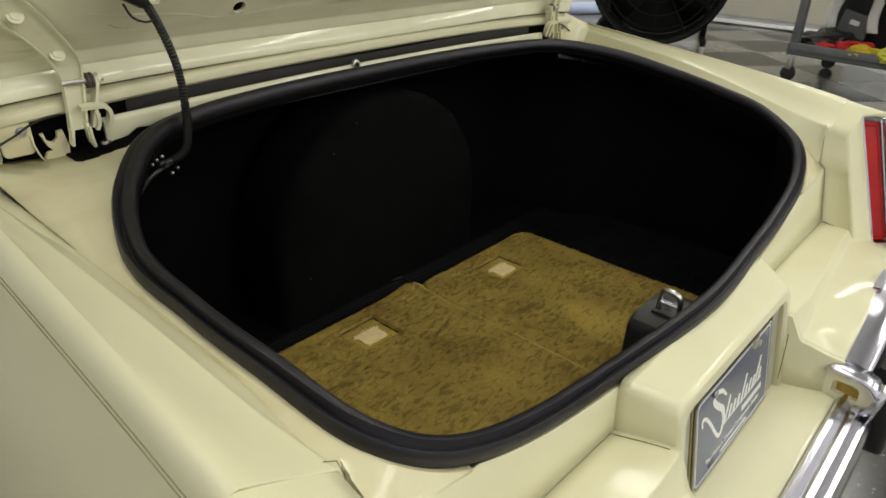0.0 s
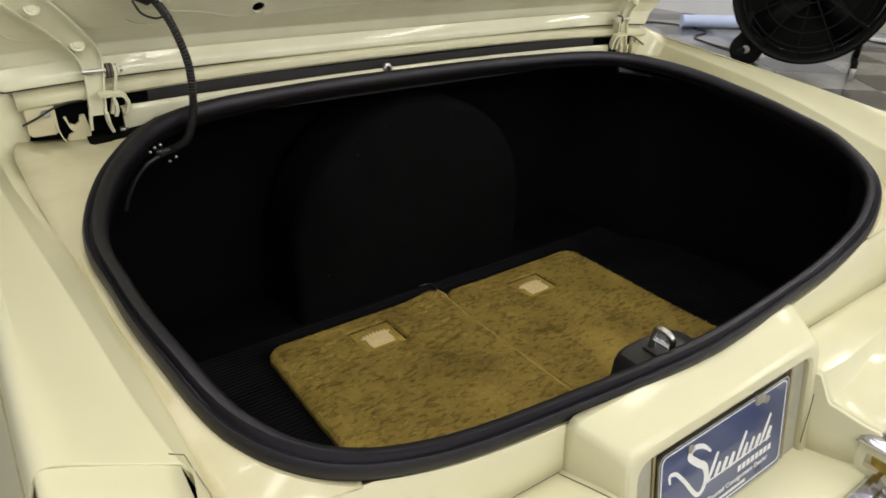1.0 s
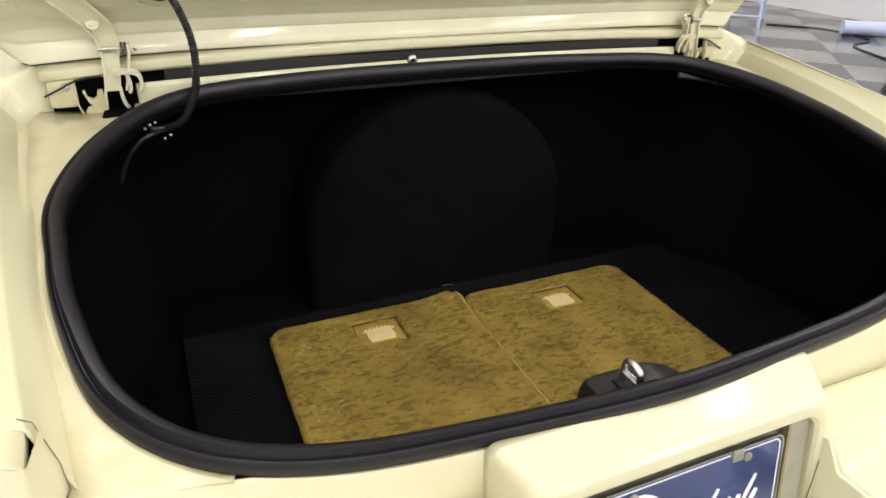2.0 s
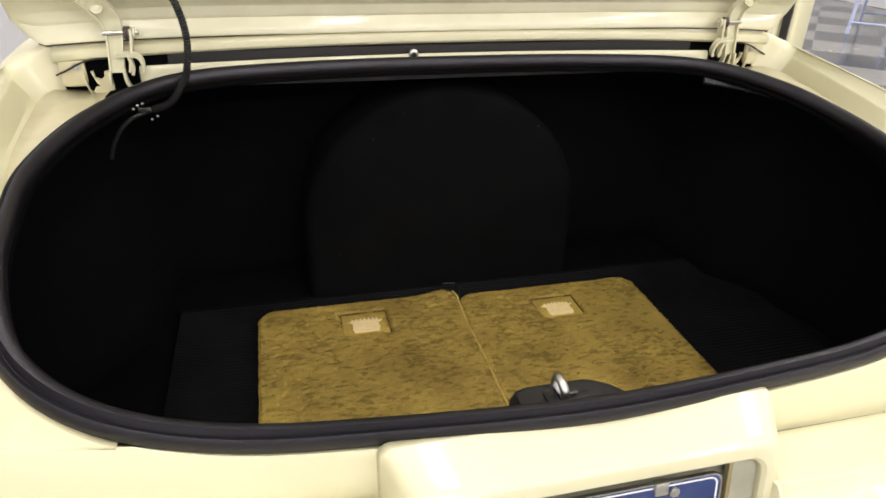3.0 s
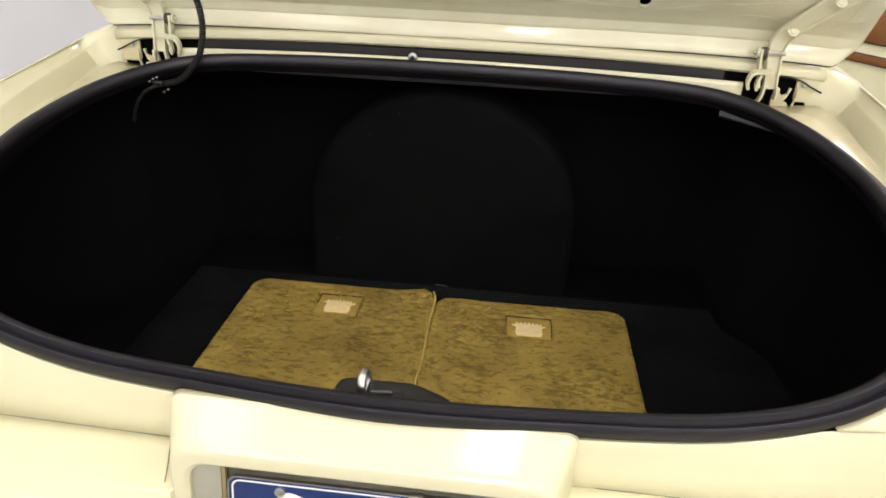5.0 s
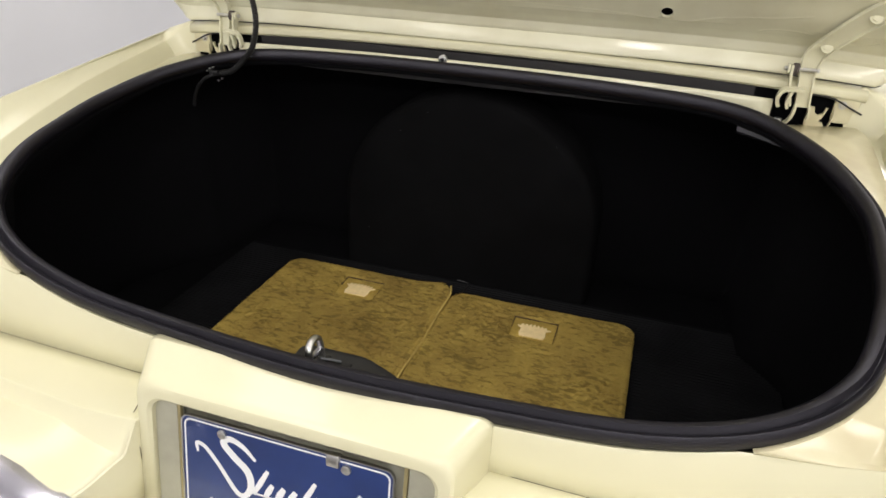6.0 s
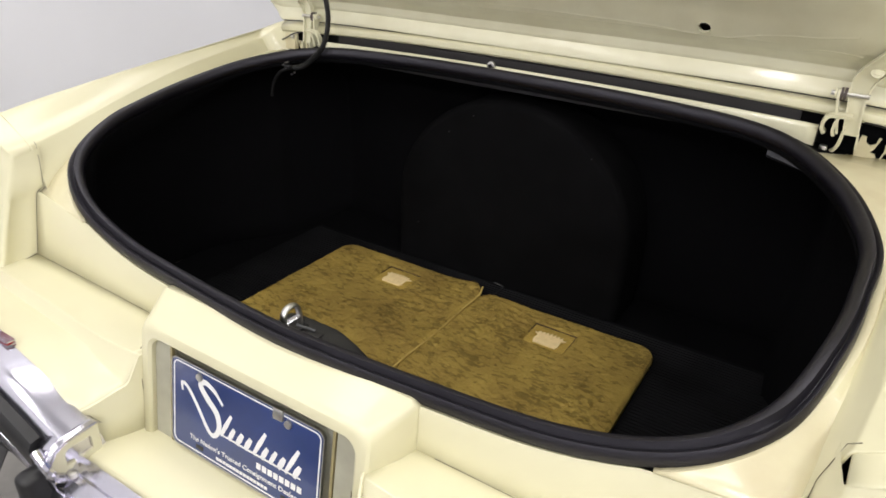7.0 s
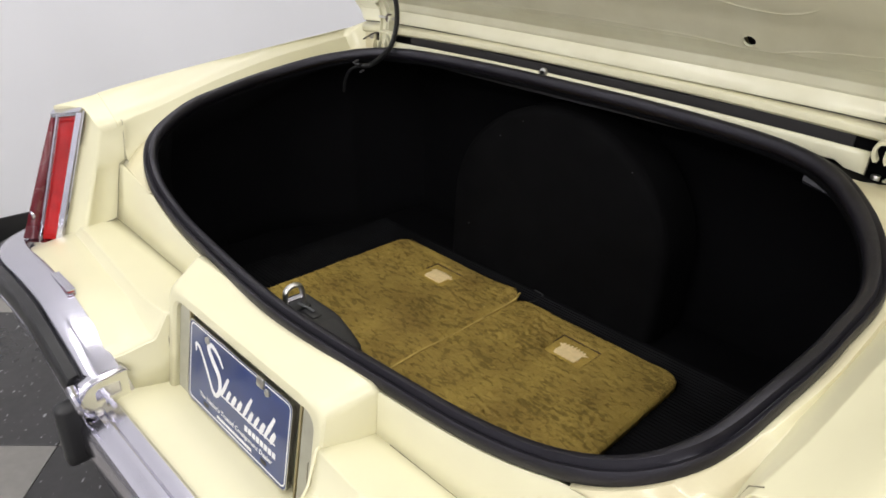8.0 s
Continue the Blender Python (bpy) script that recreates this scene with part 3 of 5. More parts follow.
def shelf(s):
    rows = []
    cx = -0.018
    high = 0.590
    for i in range(33):
        k = i / 32
        row = []
        for n in range(16):
            x = lerp(0.212, 0.80, k)
            ys_ = table(x, [(0.21, -0.035), (0.30, -0.040), (0.61, -0.018), (0.80, -0.004)])
            end = -0.118
            deep, run = table(x, [(0.21, 0.046), (0.26, 0.040), (0.34, 0.022)]), table(x, [(0.21, 0.024), (0.34, 0.0125)])
            if n < 6:
                y, dz = ((0.060, 0.0), (0.03, 0.0), (ys_ + 0.006, 0.0), (ys_ + 0.0015, -0.0003), (ys_, -0.0012), (ys_ - run * 0.8, -deep * 0.9))[n]
                z = high + dz
            elif n < 13:
                q = (n - 6) / 6
                y = lerp(ys_ - run, end, q)
                z = lerp(high - deep, low_z(x), lerp(q, q * q * (3 - 2 * q), 0.4))
            else:
                y, z = end - (0.004, 0.007, 0.008)[n - 13], low_z(x) - (0.002, 0.006, 0.016)[n - 13]
            if k < 0.12:  # the inner end sweeps out towards the bumper
                x += (0.12 - k) / 0.12 * 0.052 * max(0, -y / 0.124) ** 1.6
            drop = 0.045 * max(0, (x - 0.66) / 0.14) ** 1.5 * max(0, min(1, (0.03 - y) / 0.06))
            if x > 0.62:
                z = lerp(z, high - 0.16 * max(0, 0.02 - y) - 0.01, (x - 0.62) / 0.18)
            row.append((cx * max(0, 1 - k) - 0.006 * k + x * s, y, z - drop))
        rows.append(row)
    ob = part("bumper_filler", loft(rows), PAINT, car, "cream filler panel with a sloping step", angle=22)
    thick_down(ob, 0.005)
    wall = []
    for j in range(16):
        p = rows[0][j]
        wall.append([p, (p[0] - 0.002 * s, p[1], p[2] - 0.002), (p[0] - 0.004 * s, p[1], lerp(p[2], 0.452, 0.5)), (p[0] - 0.008 * s, p[1], 0.450)])
    thick(part("filler_wall", loft(wall), PAINT, car, angle=22), 0.004, 1 if s > 0 else -1)
    # dark joints: along the tail panel, down the inner end, and round the plate housing's flank
    gap_line([(s * x, lerp(0.044, 0.050, (x - 0.25) / 0.42), high + 0.0003) for x in (0.262, 0.36, 0.46, 0.56, 0.664)], 0.00032)
    gap_line([(cx + s * 0.2475, 0.042, high + 0.0008), (cx + s * 0.232, 0.004, high + 0.0008), (cx + s * 0.2215, -0.026, high + 0.0008)], 0.0006)
    gap_line([(cx + s * 0.2105, -0.0385, 0.562), (cx + s * 0.2085, -0.041, 0.53), (cx + s * 0.2055, -0.044, 0.472)], 0.0007)
    # small red reflector let into the bumper's edge
    part("reflector", box(s * 0.484 - 0.040, s * 0.484 + 0.040, -0.124, -0.112, 0.567, 0.577, 0.003), RED, car, "small red reflector")
    for k in (-1, 0, 1):
        part("reflector_trim", box(s * 0.484 - 0.043, s * 0.484 + 0.043, -0.1255, -0.111, 0.572 + 0.0055 * k - 0.0012, 0.572 + 0.0055 * k + 0.0012), CHROME, car, smooth=False)


for s in (-1, 1):
    shelf(s)
cx = -0.018
part("centre_filler", loft([[(x, 0.03, 0.466), (x, -0.03, 0.458), (x, -0.06, 0.456), (x, -0.128, 0.452), (x, -0.134, 0.449), (x, -0.138, 0.44), (x, -0.138, 0.40)] for x in (cx - 0.262, cx - 0.12, cx, cx + 0.12, cx + 0.262)]), PAINT, car, "low cream filler under the number plate", angle=25)

# plate housing
HX = -0.018


def arch(half, top, foot, r, y, n=6, tilt=0.0):
    pts = [(HX - half, foot)]
    for k in range(n + 1):
        a = math.pi - k * math.pi / 2 / n
        pts.append((HX - half + r + r * math.cos(a), top - r + r * math.sin(a)))
    for k in range(9):
        pts.append((lerp(HX - half + r, HX + half - r, (k + 1) / 10), top))
    for k in range(n + 1):
        a = math.pi / 2 - k * math.pi / 2 / n
        pts.append((HX + half - r + r * math.cos(a), top - r + r * math.sin(a)))
    pts.append((HX + half, foot))
    return [(x, y + tilt * (z - 0.55), z) for x, z in pts]


rows = [arch(0.243, 0.664, 0.45, 0.012, 0.052), arch(0.2405, 0.6655, 0.45, 0.013, 0.040), arch(0.2175, 0.6485, 0.45, 0.020, -0.026, tilt=0.15), arch(0.2160, 0.6465, 0.45, 0.022, -0.0305, tilt=0.15),
        arch(0.2130, 0.6430, 0.45, 0.024, -0.0335, tilt=0.15), arch(0.2090, 0.6385, 0.45, 0.025, -0.0345, tilt=0.15), arch(0.2020, 0.6300, 0.45, 0.025, -0.0340, tilt=0.15), arch(0.1990, 0.6270, 0.45, 0.024, -0.0315, tilt=0.15), arch(0.1978, 0.6258, 0.45, 0.023, -0.012, tilt=0.15)]
thick(part("plate_housing", loft(rows), PAINT, car, "cream housing round the number plate", angle=24), 0.003, 1)
back = [[(x, -0.012 + 0.15 * (z - 0.55), z) for x in (HX - 0.199, HX, HX + 0.199)] for z in (0.45, 0.54, 0.627)]
thick(part("housing_back", loft(back), LENS, car), 0.004, -1)
for s in (-1, 1):
    rows = []
    for z in (0.455, 0.53, 0.618, 0.6215):
        y = -0.0260 + 0.15 * (z - 0.55)
        rows.append([(HX + s * x, y + d, z) for x, d in ((0.1985, 0.012), (0.1970, 0.0), (0.162, 0.0), (0.160, 0.012))])
    part("plate_lamp", loft(rows, closed=True, ends=True), LENS, car, "frosted plate lamp strip beside the plate", angle=30)
    part("lamp_trim", sweep([(HX + s * 0.158, -0.0245 + 0.15 * (z - 0.55), z) for z in (0.455, 0.622)], [(-0.0022, -0.002), (0.0022, -0.002), (0.0022, 0.003), (-0.0022, 0.003)], up=(0, -1, 0)), BRASS, car, smooth=False)

# number plate, leaning back a little
PM = pose(-0.0215, -0.0315, 0.5375, -9, 0, 0) @ Matrix.Diagonal((0.975, 1, 0.975, 1))


def plate_part(name, bm, mat, label="", smooth=True):
    bm.transform(PM)
    return part(name, bm, mat, plate, label, smooth)


def rounded(w, h, r, n=6):
    out = []
    for cx_, cz_, a0 in ((w / 2 - r, h / 2 - r, 0), (-w / 2 + r, h / 2 - r, 90), (-w / 2 + r, -h / 2 + r, 180), (w / 2 - r, -h / 2 + r, 270)):
        for k in range(n + 1):
            a = radians(a0 + 90 * k / n)
            out.append((cx_ + r * math.cos(a), cz_ + r * math.sin(a)))
    return out


plate = new("number_plate")
plate.parent = car
tagged(plate, "dark blue dealer plate with white script and border")
o = rounded(0.303, 0.152, 0.012)
plate_part("plate_sheet", loft([[(x, 0.0012, z) for x, z in o], [(x, -0.0012, z) for x, z in o]], closed=True, ends=True), PLATE, smooth=False)


def band(w, h, r, t, y0, y1):
    a, b = rounded(w, h, r), rounded(w - 2 * t, h - 2 * t, r - t)
    return loft([[(x, y0, z) for x, z in a], [(x, y1, z) for x, z in a], [(x, y1, z) for x, z in b], [(x, y0, z) for x, z in b]], closed=True)


plate_part("plate_border", band(0.296, 0.145, 0.011, 0.0022, -0.0012, -0.0018), WHITE, "raised white border", smooth=False)
plate_part("plate_frame", band(0.3065, 0.1555, 0.0135, 0.0022, 0.0025, -0.0022), STEEL, smooth=False)


def ribbon(points, widths, y=-0.0016):
    """A flat stroke of ink with a changing width, on the plate."""
    pts = smooth_line([(p[0], 0, p[1]) for p in points], 6)
    n = len(pts)
    ra, rb = [], []
    for i, p in enumerate(pts):
        d = (pts[min(n - 1, i + 1)] - pts[max(0, i - 1)]).normalized()
        side = Vector((-d.z, 0, d.x))
        w = table(i / (n - 1) * (len(widths) - 1), list(enumerate(widths))) / 2
        ra.append(p + side * w)
        rb.append(p - side * w)
    rows = [[(a.x, y, a.z), (b.x, y, b.z), (b.x, y + 0.0005, b.z), (a.x, y + 0.0005, a.z)] for a, b in zip(ra, rb)]
    return loft(rows, closed=True, ends=True)


# plain mark in place of the dealer's name: a tall swash and a row of slanted bars
swash = [(-0.040, 0.034), (-0.058, 0.050), (-0.078, 0.057), (-0.088, 0.048), (-0.072, 0.031), (-0.052, 0.014), (-0.047, -0.008), (-0.056, -0.025), (-0.070, -0.022), (-0.096, 0.012), (-0.116, 0.034), (-0.129, 0.037), (-0.128, 0.024)]
plate_part("plate_mark", ribbon(swash, [0.004, 0.007, 0.009, 0.010, 0.011, 0.011, 0.010, 0.008, 0.007, 0.006, 0.006, 0.006, 0.003]), WHITE, "plain white swash", smooth=False)
for x, lo, hi, w in ((-0.034, -0.018, 0.024, 0.008), (-0.017, -0.018, 0.004, 0.009), (0.000, -0.018, 0.004, 0.010), (0.017, -0.018, 0.004, 0.010), (0.034, -0.018, 0.026, 0.008), (0.050, -0.018, 0.004, 0.009), (0.066, -0.018, 0.006, 0.008), (0.083, -0.018, 0.004, 0.010), (0.096, -0.018, 0.028, 0.008), (0.112, -0.018, 0.004, 0.010)):
    plate_part("plate_mark", ribbon([(x + lo * 0.5, lo), (x + (lo + hi) * 0.25, (lo + hi) / 2), (x + hi * 0.5, hi)], [w * 0.7, w, w * 0.7]), WHITE, "plain white slanted bar", smooth=False)
plate_part("plate_mark", ribbon([(-0.046, -0.0165), (0.03, -0.0165), (0.116, -0.0150)], [0.0025, 0.0035, 0.0025]), WHITE, "plain white underline", smooth=False)
for i in range(8):
    x = 0.032 + i * 0.0112
    plate_part("plate_bar", box(x, x + 0.0084, -0.0018, -0.0012, -0.0385, -0.0285), WHITE, "plain white bar", smooth=False)
for i in range(15):
    x = -0.052 + i * 0.0072
    plate_part("plate_bar", box(x, x + 0.0058, -0.0018, -0.0012, -0.0655, -0.0605), WHITE, "plain white bar", smooth=False)


def lettering(text, size, x, z, width=None):
    data = bpy.data.curves.new("slogan", "FONT")
    data.body, data.size, data.align_x, data.extrude = text, size, "CENTER", 0.0004
    tmp = bpy.data.objects.new("slogan", data)
    scene.collection.objects.link(tmp)
    bpy.context.view_layer.update()
    me = bpy.data.meshes.new_from_object(tmp.evaluated_get(bpy.context.evaluated_depsgraph_get()))
    bpy.data.objects.remove(tmp)
    wide = max(v.co.x for v in me.vertices) - min(v.co.x for v in me.vertices)
    k = width / wide if width else 1
    me.transform(PM @ Matrix.Translation((x, -0.0016, z)) @ pose(0, 0, 0, 90, 0, 0) @ Matrix.Diagonal((k, 1, 1, 1)))
    me.materials.append(WHITE)
    ob = new("slogan", me)
    ob.parent = plate
    tagged(ob, "small white slogan in plain letters")


lettering("The Nation's Trusted Consignment Dealer", 0.0115, 0.0, -0.0530, 0.222)
for x, z in ((-0.089, 0.062), (0.089, 0.062)):
    plate_part("plate_screw", disc((x, -0.003, z), 0.0065, 0.004, "y", 14, 0.001), STEEL, "rusty plate screw")
for x, z in ((-0.089, -0.062), (0.089, -0.062)):
    plate_part("plate_slot", box(x - 0.008, x + 0.008, -0.0017, -0.0012, z - 0.0035, z + 0.0035), BLACK, smooth=False)
plate_part("plate_clip", box(0.062, 0.080, -0.006, 0.004, 0.062, 0.080, 0.002), STEEL, "bent zinc clip over the plate edge")


# bumper: chrome sides with a rubber strip, a guard, and a low chrome centre
bumper = new("bumper")
bumper.parent = car
tagged(bumper, "chrome rear bumper with black rubber strips and guards")


def bumper_side(s):
    line = [(0.258, 0, -0.024), (0.33, 0.0, 0.006), (0.40, 0.0, 0.028), (0.48, 0.002, 0.040), (0.60, 0.002, 0.040), (0.72, 0.004, 0.026), (0.79, 0.025, 0.012), (0.832, 0.085, 0.006), (0.85, 0.2, 0.004), (0.85, 0.5, 0.004)]
    line = smooth_line(line, 5)
    prof = [(0.03, 0.40), (0.0, 0.525), (-0.006, 0.534), (-0.03, 0.536), (-0.050, 0.531), (-0.057, 0.522), (-0.062, 0.49), (-0.066, 0.44), (-0.060, 0.37), (-0.03, 0.34), (0.03, 0.34)]
    rows = []
    n = len(line)
    for i, p in enumerate(line):
        d = (line[min(n - 1, i + 1)] - line[max(0, i - 1)])
        d.z = 0
        d.normalize()
        out = Vector((d.y, -d.x, 0))
        rows.append([(s * (p.x - out.x * u), -0.112 + p.y - out.y * u, z + p.z) for u, z in prof])
    part("bumper_bar", loft(rows, closed=True, ends=True), CHROME, bumper, "chrome side section of the bumper", angle=40)
    strip = []
    for i, p in enumerate(line):
        if p.x < 0.285:
            continue
        d = (line[min(n - 1, i + 1)] - line[max(0, i - 1)])
        d.z = 0
        d.normalize()
        out = Vector((d.y, -d.x, 0))
        strip.append([(s * (p.x + out.x * u), -0.112 + p.y + out.y * u, z + p.z) for u, z in ((0.056, 0.462), (0.058, 0.510), (0.064, 0.517), (0.078, 0.514), (0.083, 0.506), (0.083, 0.470), (0.076, 0.460))])
    part("rubber_strip", loft(strip, closed=True, ends=True), BLACK, bumper, "black rubber rub strip", angle=40)
    part("strip_trim", sweep([Vector(r[6]) + Vector((0, 0, -0.006)) for r in strip], ring(0.0055, 8)), CHROME, bumper, "bright trim line in the rubber strip")
    g = box(s * 0.274 - 0.017, s * 0.274 + 0.017, -0.226, -0.172, 0.345, 0.470, 0.012, 3)
    part("bumper_guard", g, BLACK, bumper, "black rubber bumper guard")
    # end of the section: chrome rolled over a flat cream plate with a dark rectangular recess
    shell = [(-0.192, 0.432), (-0.196, 0.462), (-0.192, 0.486), (-0.182, 0.501), (-0.166, 0.508), (-0.116, 0.511), (-0.109, 0.507)]
    rows = []
    for x, k in ((0.268, 0.0), (0.244, 0.0), (0.238, 0.0015), (0.235, 0.004), (0.2345, 0.007)):
        rows.append([(s * x - 0.014, y + k * 0.8, z - k) for y, z in shell])
    thick(part("bumper_end", loft(rows), CHROME, bumper, "rolled chrome end of the bumper section", angle=50), 0.003, 1 if s > 0 else -1)
    o_ = [(-0.186, 0.440), (-0.186, 0.480), (-0.176, 0.494), (-0.160, 0.500), (-0.112, 0.502), (-0.109, 0.498), (-0.109, 0.452), (-0.150, 0.440)]
    i_ = [(-0.164, 0.458), (-0.164, 0.478), (-0.160, 0.484), (-0.150, 0.486), (-0.124, 0.486), (-0.122, 0.482), (-0.122, 0.462), (-0.150, 0.458)]
    rows = [[(s * 0.242 - 0.014, y, z) for y, z in o_], [(s * 0.2395 - 0.014, y, z) for y, z in o_], [(s * 0.2395 - 0.014, y, z) for y, z in i_], [(s * 0.254 - 0.014, y, z) for y, z in i_]]
    part("end_plate", loft(rows, closed=True), PAINT_LIFTED, bumper, "cream end plate with a recess", angle=30)
    part("end_recess", box(s * 0.254 - 0.016, s * 0.254 - 0.012, -0.168, -0.118, 0.454, 0.490), PATCH, bumper)
    part("end_knuckle", rod(smooth_line([(s * 0.256 - 0.014, -0.194, 0.500), (s * 0.240 - 0.014, -0.194, 0.482), (s * 0.234 - 0.014, -0.190, 0.462), (s * 0.236 - 0.014, -0.176, 0.446)], 4), 0.0075), CHROME, bumper, "knobbly chrome corner")


for s in (-1, 1):
    bumper_side(s)
centre = [(-0.136, 0.40), (-0.136, 0.452), (-0.141, 0.459), (-0.149, 0.459), (-0.155, 0.453), (-0.159, 0.449), (-0.164, 0.451), (-0.172, 0.448), (-0.178, 0.440), (-0.183, 0.434), (-0.19, 0.432), (-0.197, 0.42), (-0.199, 0.37), (-0.19, 0.345), (-0.15, 0.34)]
part("bumper_centre", loft([[(x, y, z) for y, z in centre] for x in (-0.272, -0.15, 0, 0.12, 0.248)], closed=True, ends=True), CHROME, bumper, "low chrome centre section with grooves", angle=30)
for s in (-1, 1):
    part("end_bolt", disc((s * 0.222 - 0.012, -0.168, 0.456), 0.007, 0.010, "z", 10, 0.003), STEEL, bumper, "bright bolt at the bumper end")

# under the rear: plain dark valance, and wheels that carry the car
part("valance", box(-0.76, 0.76, -0.11, 0.02, 0.24, 0.45, 0.01), BLACK, car)
for s in (-1, 1):
    wheel = new("wheel")
    wheel.parent = car
    tagged(wheel, "rear wheel with a black tyre")
    prof = [(0.22, -0.10), (0.30, -0.11), (0.335, -0.09), (0.345, -0.06), (0.345, 0.06), (0.335, 0.09), (0.30, 0.11), (0.22, 0.10)]
    bm = loft([[(s * 0.66 + w, 1.35 + r * math.cos(a), 0.345 + r * math.sin(a)) for r, w in prof] for a in [2 * math.pi * i / 32 for i in range(33)]], closed=True)
    bmesh.ops.remove_doubles(bm, verts=bm.verts[:], dist=1e-5)
    part("tyre", bm, SEAL, wheel)
    part("rim", disc((s * 0.66, 1.35, 0.345), 0.222, 0.16, "x", 28, 0.01), STEEL, wheel)

# ---- trunk inside ----
FLOOR = 0.438
inner = []
for a in ANGLES + [0]:
    p, low = seal_at(a, -0.012, -0.022), None
    q = seal_at(a, 0.075 if math.cos(a) < 0.3 else 0.0, 0)
    wx, wy = q.x, q.y
    if p.y > 0.62 and math.cos(a) < 0:
        wy = lerp(q.y, 0.90, min(1, (-math.cos(a)) * 1.4))
    inner.append([tuple(seal_at(a, 0.007, -0.009)), tuple(seal_at(a, -0.008, -0.010)), tuple(p), (lerp(p.x, wx, 0.9), lerp(p.y, wy, 0.9), p.z - lerp(0.078, 0.006, max(0, min(1, (-math.cos(a) - 0.3) / 0.4)))), (wx, wy, lerp(p.z, FLOOR, 0.4)), (wx * 0.985, wy if wy > 0.3 else wy + 0.008, FLOOR + 0.03), (wx * 0.95, wy - 0.02 if wy > 0.3 else wy + 0.02, FLOOR - 0.012)])
thick(part("trunk_lining", skew(loft(inner)), LINER, car, "black lining of the trunk walls", angle=180), 0.004, 1)
part("trunk_floor", box(-0.70, 0.70, 0.03, 0.93, FLOOR - 0.03, FLOOR - 0.008), LINER, car, smooth=False)

# ribbed rubber floor covering
ribs = []
y = 0.075
while y < 0.722:
    ribs += [(y, FLOOR), (y + 0.0018, FLOOR + 0.0022), (y + 0.0048, FLOOR + 0.0022), (y + 0.0066, FLOOR)]
    y += 0.0092
ribs += [(0.735, FLOOR)]
half = 0.552
rows = [[(x, yy, z + lift) for yy, z in ribs] for x, lift in ((-half - 0.006, 0.0005), (-half, 0.0005), (-half + 0.012, 0.0), (0, 0.0), (half - 0.012, 0.0), (half, 0.0005), (half + 0.10, 0.0005))]
thick(part("floor_covering", loft(rows), RIBBED, car, "black ribbed rubber floor covering", smooth=False), 0.003, -1)

# black rod stands in for the shaded line of a crease in the rubber
part("floor_crease", rod(smooth_line([(0.002, 0.664, FLOOR + 0.003), (0.009, 0.690, FLOOR + 0.003), (0.011, 0.716, FLOOR + 0.003), (0.006, 0.7245, FLOOR + 0.004), (-0.018, 0.7265, FLOOR + 0.005)], 4), 0.0016, 6), BLACK, car, "black rod for the dark line of a crease")

# upright round-topped spare wheel cover against the front wall
rows = []
cxs = -0.014
for grow, y in ((1.0, 0.86), (1.0, 0.757), (0.992, 0.744), (0.97, 0.735), (0.93, 0.731), (0.5, 0.728)):
    r = []
    for i in range(41):
        a = math.pi * i / 40
        px = 0.288 * grow * math.cos(a)
        r.append((cxs + px, y, 0.600 + 0.268 * grow * math.sin(a)))
    low = 0.4385 if grow > 0.8 else 0.48
    rows.append([(r[0][0], y, low)] + r + [(r[-1][0], y, low)])
part("spare_wheel_cover", loft(rows, closed=True, ends=True), SPARE, car, "black vinyl spare wheel cover, round at the top", angle=60)

for x, z in ((-0.102, 0.826), (-0.162, 0.779), (-0.238, 0.538), (0.172, 0.788)):
    part("lint_speck", box(x - 0.0007, x + 0.0006, 0.7268, 0.7300, z - 0.0008, z + 0.0009, 0.0003, 1), GREY, car, "tiny grey speck of lint", smooth=False)

# lid latch: black bracket with a chrome striker loop
latch = new("latch")
latch.parent = car
tagged(latch, "black latch bracket with a bright striker loop")
outline = [(-0.086, 0.60), (-0.083, 0.630), (-0.076, 0.641), (-0.062, 0.645), (0.018, 0.645), (0.030, 0.642), (0.060, 0.629), (0.082, 0.615), (0.086, 0.60)]
rows = []
for y, k in ((0.068, 1.0), (0.124, 1.0), (0.130, 0.99), (0.133, 0.97)):
    rows.append([(x * k, y, 0.60 + (z - 0.60) * k) for x, z in outline] + [(0.090 * k, y, 0.52), (-0.086 * k, y, 0.52)])
part("bracket", loft(rows, closed=True, ends=True), BLACK, latch, "black plastic bracket", angle=40)
loop = smooth_line([(-0.033, 0.108, 0.640), (-0.034, 0.1075, 0.664), (-0.035, 0.104, 0.680), (-0.036, 0.096, 0.6855), (-0.036, 0.084, 0.6845), (-0.035, 0.0765, 0.678), (-0.034, 0.0750, 0.664), (-0.033, 0.075, 0.640)], 5)
part("striker", sweep(loop, [(u * 0.95, v * 1.3) for u, v in ring(0.0042, 14)], up=(1, 0, 0)), STEEL, latch, "bright steel striker loop")
part("striker_bar", sweep([(-0.034, 0.076, 0.664), (-0.034, 0.107, 0.664)], [(u, v * 1.8) for u, v in ring(0.0026, 8)], up=(1, 0, 0)), CHROME, latch, "chrome cross bar of the loop")
part("striker_base", box(-0.046, -0.022, 0.068, 0.114, 0.6445, 0.6490, 0.0015), BASE, latch, "dark striker base")
part("release_slot", box(-0.020, 0.012, 0.094, 0.110, 0.6452, 0.6468, 0.0005), BASE, latch)
part("release_lever", rod(smooth_line([(-0.028, 0.094, 0.657), (-0.020, 0.098, 0.654), (-0.012, 0.103, 0.651), (-0.003, 0.106, 0.6485)], 4), 0.0020, 6), GREY, latch, "thin dark steel release lever")

# ---- trunk lid, standing open ----
lid = new("trunk_lid")
lid.parent = car
tagged(lid, "cream trunk lid standing open, seen from its inner side")
